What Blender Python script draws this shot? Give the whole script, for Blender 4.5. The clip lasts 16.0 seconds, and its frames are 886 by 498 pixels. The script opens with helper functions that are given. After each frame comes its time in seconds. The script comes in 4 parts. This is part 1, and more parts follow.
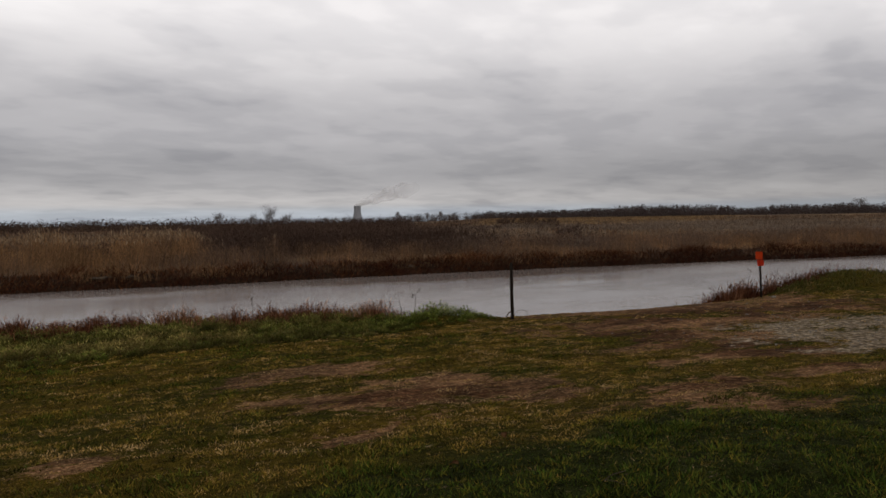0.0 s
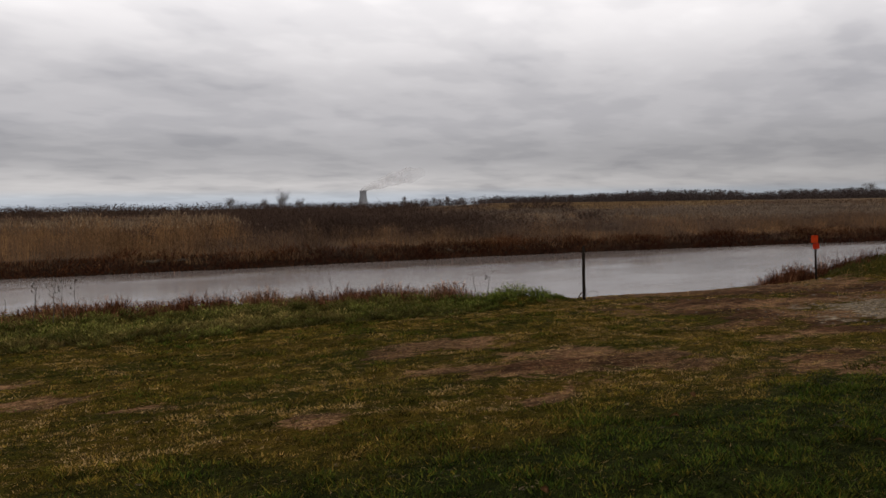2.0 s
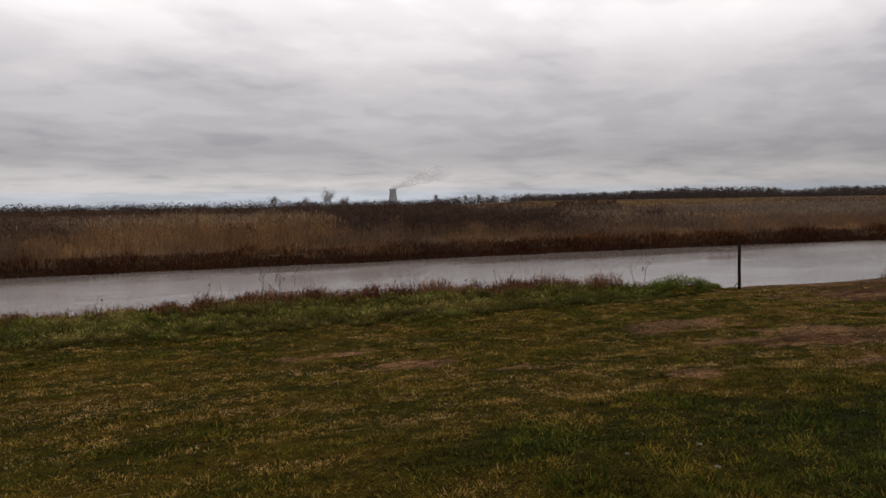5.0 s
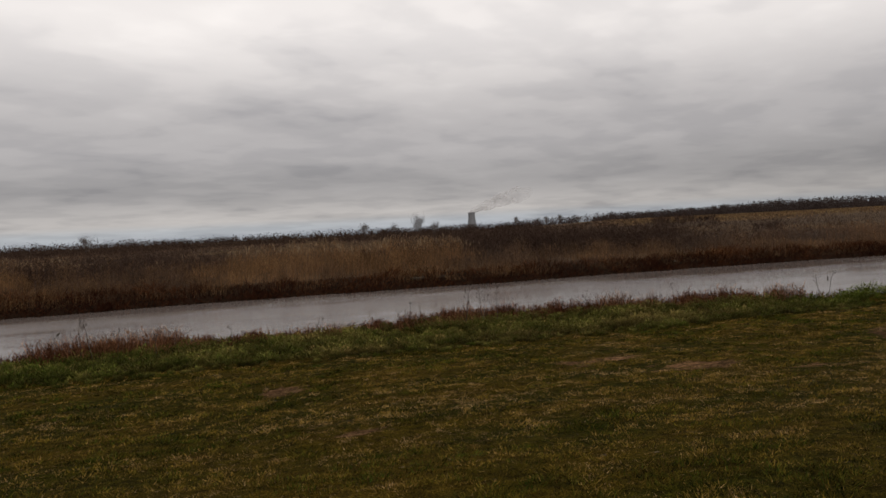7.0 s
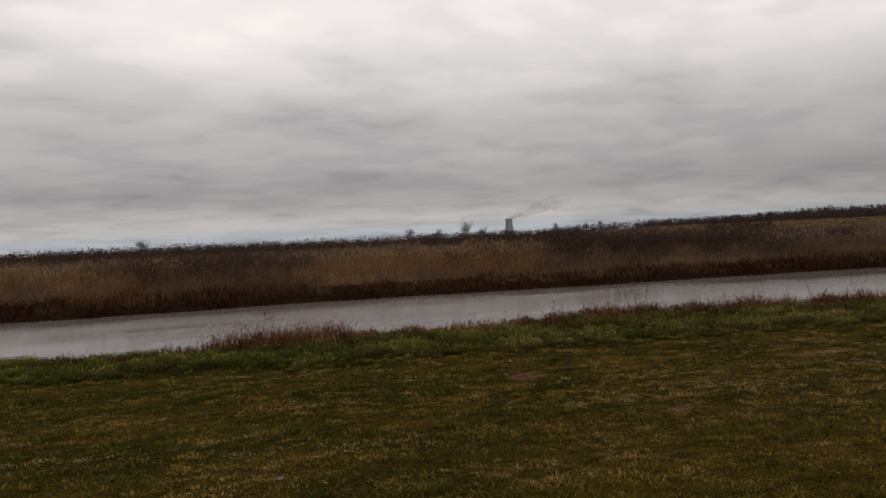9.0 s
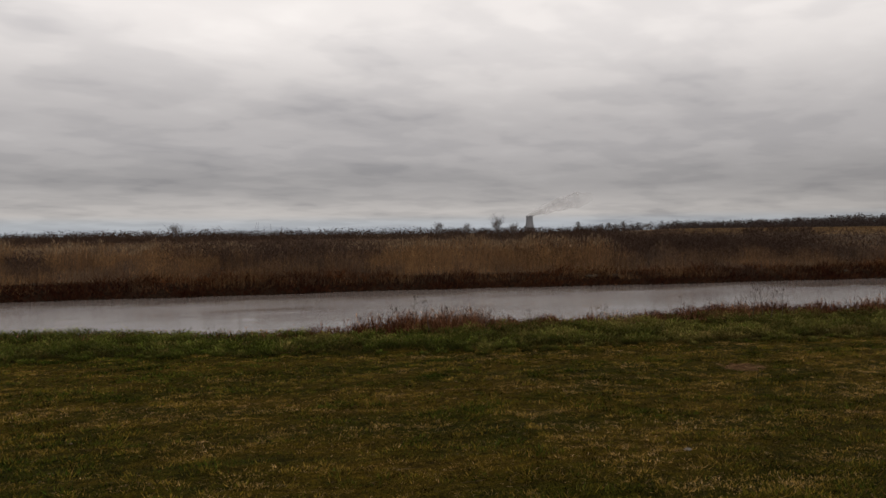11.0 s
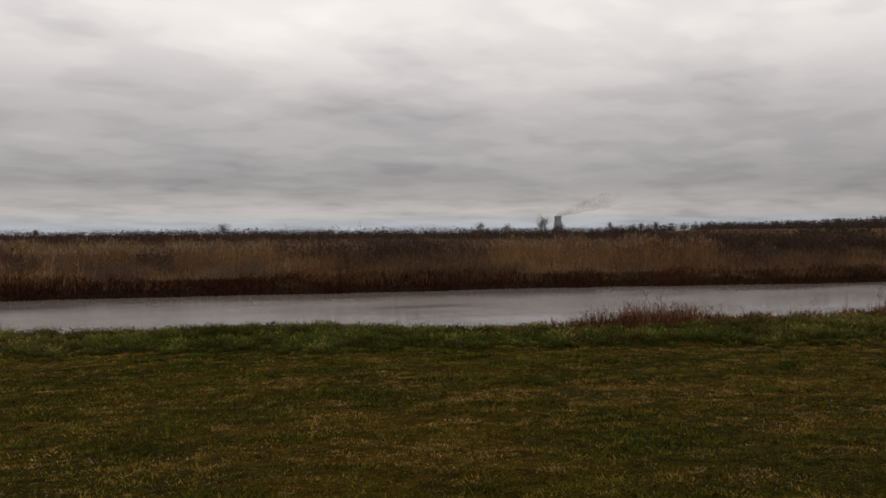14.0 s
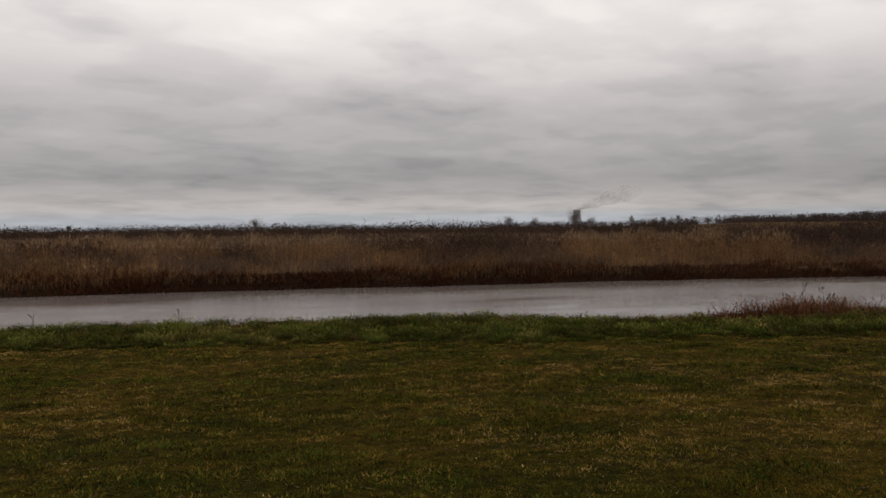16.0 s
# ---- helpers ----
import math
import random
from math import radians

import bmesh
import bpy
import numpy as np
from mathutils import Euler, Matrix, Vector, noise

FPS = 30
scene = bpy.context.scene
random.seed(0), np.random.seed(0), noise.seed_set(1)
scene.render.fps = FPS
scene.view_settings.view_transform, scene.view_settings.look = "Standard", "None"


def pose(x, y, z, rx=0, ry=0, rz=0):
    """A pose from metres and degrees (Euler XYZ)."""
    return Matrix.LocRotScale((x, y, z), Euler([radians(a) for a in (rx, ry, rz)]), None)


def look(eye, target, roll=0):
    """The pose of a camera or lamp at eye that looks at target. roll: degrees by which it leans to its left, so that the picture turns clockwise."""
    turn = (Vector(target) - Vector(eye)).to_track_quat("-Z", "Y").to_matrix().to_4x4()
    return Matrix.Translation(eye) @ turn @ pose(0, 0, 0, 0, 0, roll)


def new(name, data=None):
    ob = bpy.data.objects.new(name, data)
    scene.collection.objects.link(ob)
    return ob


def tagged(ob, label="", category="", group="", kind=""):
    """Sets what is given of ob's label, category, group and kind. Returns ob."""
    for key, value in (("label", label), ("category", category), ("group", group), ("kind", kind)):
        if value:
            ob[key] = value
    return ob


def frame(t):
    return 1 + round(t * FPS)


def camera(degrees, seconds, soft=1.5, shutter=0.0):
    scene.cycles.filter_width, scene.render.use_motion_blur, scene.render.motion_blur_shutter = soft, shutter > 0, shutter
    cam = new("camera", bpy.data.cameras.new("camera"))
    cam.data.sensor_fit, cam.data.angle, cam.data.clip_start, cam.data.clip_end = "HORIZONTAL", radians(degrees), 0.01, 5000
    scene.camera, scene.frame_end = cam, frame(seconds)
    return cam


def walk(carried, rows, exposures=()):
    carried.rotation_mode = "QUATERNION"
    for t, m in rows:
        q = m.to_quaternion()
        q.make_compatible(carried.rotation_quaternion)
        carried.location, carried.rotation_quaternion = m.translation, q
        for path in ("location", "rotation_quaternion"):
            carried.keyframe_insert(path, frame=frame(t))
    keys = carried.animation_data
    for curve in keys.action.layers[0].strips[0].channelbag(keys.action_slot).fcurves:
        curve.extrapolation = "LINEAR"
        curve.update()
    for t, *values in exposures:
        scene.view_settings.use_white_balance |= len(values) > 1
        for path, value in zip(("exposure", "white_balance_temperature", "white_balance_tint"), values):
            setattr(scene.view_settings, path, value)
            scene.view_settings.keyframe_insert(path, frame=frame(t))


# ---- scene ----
cam = camera(66.0, 16.0)
PATH = [
    (0, (-2.466, -1.273, 1.663), (-1.46, 0.454, 1.581), -0.8),
    (0.5, (-2.837, -1.218, 1.668), (-1.838, 0.512, 1.555), -0.8),
    (1, (-3.215, -1.155, 1.657), (-2.217, 0.573, 1.523), -0.7),
    (1.5, (-3.632, -1.109, 1.665), (-2.626, 0.615, 1.533), -1.0),
    (2, (-4.094, -1.038, 1.676), (-3.104, 0.695, 1.55), -0.8),
    (2.5, (-4.583, -0.951, 1.666), (-3.572, 0.77, 1.54), -1.3),
    (3, (-5.118, -0.896, 1.653), (-4.12, 0.834, 1.543), -1.0),
    (5.5, (-8.225, -0.565, 1.691), (-7.359, 1.233, 1.558), -1.2),
    (6, (-8.883, -0.495, 1.684), (-8.082, 1.335, 1.578), -1.6),
    (6.5, (-9.544, -0.451, 1.696), (-8.793, 1.402, 1.624), -2.2),
    (7, (-10.255, -0.378, 1.69), (-9.549, 1.492, 1.635), -2.9),
    (7.5, (-10.949, -0.278, 1.692), (-10.248, 1.594, 1.658), -2.3),
    (8, (-11.621, -0.192, 1.681), (-10.958, 1.695, 1.653), -2.2),
    (8.5, (-12.267, -0.074, 1.662), (-11.64, 1.825, 1.634), -2.2),
    (9, (-12.94, -0.022, 1.665), (-12.334, 1.884, 1.633), -2.6),
    (11.5, (-16.252, 0.763, 1.612), (-15.705, 2.686, 1.564), -0.4),
    (12, (-16.911, 0.852, 1.611), (-16.37, 2.777, 1.568), -0.6),
    (12.5, (-17.647, 0.963, 1.603), (-17.107, 2.888, 1.561), -0.3),
    (13, (-18.43, 1.029, 1.613), (-17.926, 2.964, 1.584), -1.0),
    (13.5, (-19.23, 1.155, 1.603), (-18.75, 3.096, 1.566), -0.9),
    (14, (-20.001, 1.223, 1.612), (-19.525, 3.165, 1.566), -0.4),
    (14.5, (-20.746, 1.303, 1.611), (-20.307, 3.254, 1.563), -0.5),
    (15, (-21.541, 1.425, 1.598), (-21.079, 3.371, 1.553), -0.3),
    (15.5, (-22.324, 1.503, 1.6), (-21.888, 3.454, 1.547), -0.5),
    (16, (-23.107, 1.627, 1.602), (-22.683, 3.58, 1.54), -0.6),
]
walk(cam, [(t, look(eye, target, roll)) for t, eye, target, roll in PATH], [(0, 0.08, 6480, 10), (0.5, 0.10, 6480, 10), (1.0, 0.21, 6440, 10), (1.5, 0.21, 6440, 10), (3.0, 0.28, 6500, 12), (5.5, 0.30, 6530, 12), (6.2, 0.25, 6560, 12), (7.0, 0.03, 6680, 10), (9.0, 0.01, 6690, 10), (16.0, 0.02, 6730, 11)])

# ---- world and sun ----
SUN_EL, SUN_AZ = radians(38), radians(150)
world = bpy.data.worlds.new("overcast_sky")
scene.world = world
world.use_nodes = True
wn, wl = world.node_tree.nodes, world.node_tree.links
wn.clear()


def wmath(op, a, b=None, clamp=False):
    n = wn.new("ShaderNodeMath")
    n.operation, n.use_clamp = op, clamp
    for k, v in ((0, a), (1, b)):
        if v is None:
            continue
        if isinstance(v, (int, float)):
            n.inputs[k].default_value = v
        else:
            wl.new(v, n.inputs[k])
    return n.outputs[0]


def wramp(value, stops):
    n = wn.new("ShaderNodeValToRGB")
    n.color_ramp.interpolation = "EASE"
    while len(n.color_ramp.elements) < len(stops):
        n.color_ramp.elements.new(0.5)
    for e, (p, c) in zip(n.color_ramp.elements, stops):
        e.position, e.color = p, (*c, 1)
    wl.new(value, n.inputs[0])
    return n.outputs[0]


tc = wn.new("ShaderNodeTexCoord")
sep = wn.new("ShaderNodeSeparateXYZ")
wl.new(tc.outputs["Generated"], sep.inputs[0])
up = wmath("MAXIMUM", sep.outputs[2], 0.0)
den = wmath("ADD", up, 0.125)
comb = wn.new("ShaderNodeCombineXYZ")
wl.new(wmath("DIVIDE", sep.outputs[0], den), comb.inputs[0])
wl.new(wmath("DIVIDE", sep.outputs[1], den), comb.inputs[1])
turn = wn.new("ShaderNodeMapping")
turn.inputs["Rotation"].default_value = (0, 0, radians(-40))
turn.inputs["Scale"].default_value = (0.62, 0.74, 1.0)
turn.inputs["Location"].default_value = (3.1, 0.4, 0)
wl.new(comb.outputs[0], turn.inputs[0])


def wnoise(scale, detail, rough, distort, offset):
    m = wn.new("ShaderNodeMapping")
    m.inputs["Location"].default_value = offset
    wl.new(turn.outputs[0], m.inputs[0])
    n = wn.new("ShaderNodeTexNoise")
    n.inputs["Scale"].default_value = scale
    n.inputs["Detail"].default_value = detail
    n.inputs["Roughness"].default_value = rough
    n.inputs["Distortion"].default_value = distort
    wl.new(m.outputs[0], n.inputs["Vector"])
    return n.outputs[0]


big = wnoise(0.55, 2.0, 0.45, 0.1, (0, 0, 0))
mid = wnoise(2.1, 4.0, 0.46, 0.2, (5, 2, 0))
streak = wnoise(5.5, 3.5, 0.48, 0.2, (1, 7, 0))
cover = wmath("ADD", wmath("ADD", wmath("MULTIPLY", big, 0.22), wmath("MULTIPLY", mid, 0.54)), wmath("MULTIPLY", streak, 0.24))
cloud = wramp(cover, [(0.36, (0.470, 0.459, 0.470)), (0.455, (0.562, 0.546, 0.550)), (0.54, (0.630, 0.610, 0.609)), (0.65, (0.690, 0.669, 0.665))])
# the deck brightens with height; the unseen part overhead is dimmed to darken the ground
lift = wramp(up, [(0.0, (0.50, 0.57, 0.66)), (0.014, (0.55, 0.61, 0.68)), (0.028, (0.64, 0.637, 0.635)), (0.07, (0.465, 0.467, 0.48)), (0.13, (0.595, 0.596, 0.61)), (0.30, (1.15, 1.145, 1.14)), (0.50, (1.05, 1.05, 1.05)), (0.8, (0.42, 0.42, 0.42))])
deck = wn.new("ShaderNodeMix")
deck.data_type, deck.blend_type = "RGBA", "MULTIPLY"
deck.inputs[0].default_value = 1.0
# the cloud bank to the east hangs lower and thicker
low = wmath("SUBTRACT", 1.0, wmath("MULTIPLY", up, 6.5), True)
east = wmath("MULTIPLY", wmath("SUBTRACT", sep.outputs[0], 0.45), 2.2, True)
thick = wmath("SUBTRACT", 1.0, wmath("MULTIPLY", wmath("MULTIPLY", low, east), 0.36))
bank = wn.new("ShaderNodeMix")
bank.data_type, bank.blend_type = "RGBA", "MULTIPLY"
bank.inputs[0].default_value = 1.0
wl.new(cloud, bank.inputs[6])
wl.new(thick, bank.inputs[7])
wl.new(bank.outputs[2], deck.inputs[6])
wl.new(lift, deck.inputs[7])
sky = wn.new("ShaderNodeTexSky")
sky.sky_type, sky.sun_disc, sky.sun_elevation, sky.sun_rotation = "NISHITA", False, SUN_EL, SUN_AZ
dim = wn.new("ShaderNodeMix")
dim.data_type, dim.blend_type = "RGBA", "MULTIPLY"
dim.inputs[0].default_value = 1.0
wl.new(sky.outputs[0], dim.inputs[6])
dim.inputs[7].default_value = (0.10, 0.10, 0.10, 1)
mixed = wn.new("ShaderNodeMix")
mixed.data_type = "RGBA"
# a strip of clear sky is left under the far edge of the clouds
wl.new(wramp(up, [(0.0, (0.90, 0.90, 0.90)), (0.012, (0.92, 0.92, 0.92)), (0.03, (0.98, 0.98, 0.98)), (1.0, (1, 1, 1))]), mixed.inputs[0])
wl.new(dim.outputs[2], mixed.inputs[6])
wl.new(deck.outputs[2], mixed.inputs[7])
bg = wn.new("ShaderNodeBackground")
bg.inputs["Strength"].default_value = 1.2
wl.new(mixed.outputs[2], bg.inputs[0])
wout = wn.new("ShaderNodeOutputWorld")
wl.new(bg.outputs[0], wout.inputs[0])

sun_data = bpy.data.lights.new("sun", "SUN")
sun_data.energy, sun_data.angle, sun_data.color = 0.5, radians(25), (1.0, 0.96, 0.9)
sun = new("sun", sun_data)
sun.matrix_world = look((0, 0, 60), (-40 * math.sin(SUN_AZ) , -40 * math.cos(SUN_AZ), 60 - 40 * math.tan(SUN_EL)))


# ---- materials ----
def material(name, rough=0.8):
    m = bpy.data.materials.new(name)
    m.use_nodes = True
    p = m.node_tree.nodes["Principled BSDF"]
    p.inputs["Roughness"].default_value = rough
    p.inputs["Specular IOR Level"].default_value = 0.015
    return m, m.node_tree.nodes, m.node_tree.links, p


def ramp(n, l, value, stops):
    r = n.new("ShaderNodeValToRGB")
    while len(r.color_ramp.elements) < len(stops):
        r.color_ramp.elements.new(0.5)
    for e, (p, c) in zip(r.color_ramp.elements, stops):
        e.position, e.color = p, (*c, 1)
    l.new(value, r.inputs[0])
    return r.outputs[0]


def nz(n, l, scale, detail=4.0, rough=0.55, stretch=(1, 1, 1), turn_z=0.0):
    c = n.new("ShaderNodeNewGeometry")
    mp = n.new("ShaderNodeMapping")
    mp.inputs["Scale"].default_value = stretch
    mp.inputs["Rotation"].default_value = (0, 0, turn_z)
    l.new(c.outputs["Position"], mp.inputs[0])
    t = n.new("ShaderNodeTexNoise")
    t.inputs["Scale"].default_value, t.inputs["Detail"].default_value, t.inputs["Roughness"].default_value = scale, detail, rough
    l.new(mp.outputs[0], t.inputs["Vector"])
    return t.outputs[0]


def mixc(n, l, fac, a, b, blend="MIX"):
    m = n.new("ShaderNodeMix")
    m.data_type, m.blend_type = "RGBA", blend
    for k, v in ((0, fac), (6, a), (7, b)):
        if isinstance(v, (int, float)):
            m.inputs[k].default_value = v
        elif isinstance(v, tuple):
            m.inputs[k].default_value = (*v, 1)
        else:
            l.new(v, m.inputs[k])
    return m.outputs[2]


def attr(n, name):
    a = n.new("ShaderNodeAttribute")
    a.attribute_name = name
    return a.outputs["Fac"]


def bump(n, l, p, height, strength, distance):
    b = n.new("ShaderNodeBump")
    b.inputs["Strength"].default_value, b.inputs["Distance"].default_value = strength, distance
    l.new(height, b.inputs["Height"])
    l.new(b.outputs[0], p.inputs["Normal"])


def blade_material(name, fresh, dry, gloss=0.7, spread=0.35):
    """Plant blades: from fresh to dry by the attribute dry, each a little lighter or darker by tone."""
    m, n, l, p = material(name, gloss)
    c = mixc(n, l, attr(n, "dry"), fresh, dry)
    lo, hi = 1 - spread, 1 + spread * 1.6
    t = ramp(n, l, attr(n, "tone"), [(0, (lo, lo, lo)), (0.5, (0.8, 0.8, 0.8)), (0.82, (1.25, 1.25, 1.25)), (1, (hi, hi, hi))])
    l.new(mixc(n, l, 1.0, c, t, "MULTIPLY"), p.inputs["Base Color"])
    return m


def plain_material(name, a, b, scale, rough=0.8, relief=0.0, metal=0.0, stretch=(1, 1, 1)):
    m, n, l, p = material(name, rough)
    v = nz(n, l, scale, 6.0, 0.6, stretch)
    l.new(ramp(n, l, v, [(0.3, a), (0.7, b)]), p.inputs["Base Color"])
    p.inputs["Metallic"].default_value = metal
    if relief:
        bump(n, l, p, v, 0.6, relief)
    return m


def lawn_material():
    """From deep green through olive and ochre to bleached straw."""
    m, n, l, p = material("lawn_blades", 0.65)
    c = ramp(n, l, attr(n, "dry"), [(0.0, (0.036, 0.060, 0.008)), (0.35, (0.160, 0.104, 0.015)), (0.65, (0.272, 0.164, 0.048)), (1.0, (0.42, 0.285, 0.145))])
    t = ramp(n, l, attr(n, "tone"), [(0, (0.10, 0.10, 0.10)), (0.40, (0.78, 0.78, 0.78)), (0.75, (1.5, 1.5, 1.5)), (1, (2.0, 2.0, 2.0))])
    l.new(mixc(n, l, 1.0, c, t, "MULTIPLY"), p.inputs["Base Color"])
    return m


def reed_material():
    """From grey-brown thicket through tan to warm orange straw."""
    m, n, l, p = material("reed_stems", 0.85)
    c = ramp(n, l, attr(n, "dry"), [(0.0, (0.100, 0.071, 0.055)), (0.30, (0.160, 0.096, 0.056)), (0.62, (0.250, 0.138, 0.062)), (1.0, (0.36, 0.208, 0.094))])
    t = ramp(n, l, attr(n, "tone"), [(0, (0.40, 0.40, 0.40)), (0.5, (0.85, 0.85, 0.85)), (0.82, (1.3, 1.3, 1.3)), (1, (1.75, 1.75, 1.75))])
    l.new(mixc(n, l, 1.0, c, t, "MULTIPLY"), p.inputs["Base Color"])
    return m


LAWN = lawn_material()
BANK_GRASS = blade_material("bank_grass_blades", (0.062, 0.079, 0.012), (0.19, 0.135, 0.045), 0.6, 0.7)
WEED = blade_material("dead_weed", (0.076, 0.025, 0.012), (0.27, 0.132, 0.064), 0.85, 0.6)
SEDGE = blade_material("shore_sedge_blades", (0.042, 0.014, 0.007), (0.145, 0.058, 0.023), 0.85, 0.6)
REED = reed_material()
FIELD = blade_material("field_grass_blades", (0.18, 0.115, 0.055), (0.38, 0.25, 0.118), 0.9, 0.3)
PLUME = blade_material("reed_plumes", (0.215, 0.150, 0.092), (0.32, 0.235, 0.150), 0.9, 0.3)
SCRUB = blade_material("scrub_twigs", (0.054, 0.033, 0.024), (0.100, 0.064, 0.047), 0.9, 0.4)
PALE_SCRUB = blade_material("pale_scrub_twigs", (0.150, 0.114, 0.086), (0.27, 0.212, 0.162), 0.9, 0.4)
FAR_WOOD = blade_material("far_tree_twigs", (0.066, 0.049, 0.044), (0.105, 0.080, 0.071), 0.9, 0.35)
# paler than the far woods: distance haze is put into this twig colour
SKYLINE = blade_material("skyline_tree_twigs", (0.105, 0.084, 0.074), (0.155, 0.125, 0.110), 0.9, 0.3)
BARK = plain_material("tree_bark", (0.05, 0.04, 0.035), (0.12, 0.10, 0.085), 3.0, 0.9, 0.02)
POST_WOOD = plain_material("dark_weathered_post", (0.009, 0.007, 0.005), (0.028, 0.021, 0.016), 14.0, 0.85, 0.004, 0.0, (1, 1, 0.15))
STEEL = plain_material("dark_steel_pole", (0.020, 0.016, 0.014), (0.045, 0.034, 0.028), 30.0, 0.55, 0.001, 0.4)
RUST = plain_material("rusty_wire", (0.03, 0.016, 0.010), (0.07, 0.04, 0.025), 60.0, 0.8)
ORANGE = plain_material("orange_red_plate", (0.40, 0.036, 0.008), (0.50, 0.052, 0.012), 9.0, 0.5, 0.001)
RED = plain_material("faded_red_plate", (0.34, 0.020, 0.008), (0.42, 0.034, 0.012), 9.0, 0.5, 0.001)
CONCRETE = plain_material("tower_concrete", (0.21, 0.215, 0.23), (0.28, 0.285, 0.295), 0.03, 0.9, 0.0, 0.0, (1, 1, 0.15))
DRIFT = plain_material("bleached_wood", (0.04, 0.030, 0.022), (0.10, 0.078, 0.056), 6.0, 0.85, 0.01)
DEAD_LEAF = plain_material("dead_leaf", (0.10, 0.045, 0.018), (0.22, 0.11, 0.05), 40.0, 0.8)
PEBBLE = plain_material("pale_pebbles", (0.10, 0.085, 0.07), (0.24, 0.215, 0.185), 5.0, 0.85)


def steam_material():
    m, n, l, p = material("steam", 1.0)
    p.inputs["Base Color"].default_value = (0.95, 0.95, 0.96, 1)
    p.inputs["Specular IOR Level"].default_value = 0.0
    p.inputs["Transmission Weight"].default_value = 0.0
    p.inputs["Subsurface Weight"].default_value = 0.0
    thin = ramp(n, l, nz(n, l, 0.008, 1.5, 0.45), [(0.30, (0.15, 0.15, 0.15)), (0.70, (1.0, 1.0, 1.0))])
    l.new(mixc(n, l, 1.0, thin, attr(n, "vapour"), "MULTIPLY"), p.inputs["Alpha"])
    return m


def water_material():
    m, n, l, p = material("canal_water", 0.10)
    p.inputs["Base Color"].default_value = (0.222, 0.186, 0.166, 1)
    p.inputs["IOR"].default_value = 1.333
    p.inputs["Specular IOR Level"].default_value = 0.5
    patches = nz(n, l, 0.10, 3.0, 0.5, (0.5, 1.6, 1))
    l.new(ramp(n, l, patches, [(0.38, (0.04, 0.04, 0.04)), (0.60, (0.20, 0.20, 0.20))]), p.inputs["Roughness"])
    fine = nz(n, l, 5.0, 4.0, 0.6, (0.6, 1.5, 1))
    wide = nz(n, l, 0.9, 3.0, 0.5, (0.6, 1.6, 1))
    h = n.new("ShaderNodeMath")
    h.operation = "ADD"
    l.new(fine, h.inputs[0])
    l.new(wide, h.inputs[1])
    # most of it is ruffled; calm stretches mirror the far bank
    ruffle = n.new("ShaderNodeBump")
    ruffle.inputs["Distance"].default_value = 0.03
    l.new(h.outputs[0], ruffle.inputs["Height"])
    l.new(ramp(n, l, nz(n, l, 0.20, 5.0, 0.62, (0.5, 1.3, 1)), [(0.42, (0.02, 0.02, 0.02)), (0.58, (0.44, 0.44, 0.44))]), ruffle.inputs["Strength"])
    l.new(ruffle.outputs[0], p.inputs["Normal"])
    return m


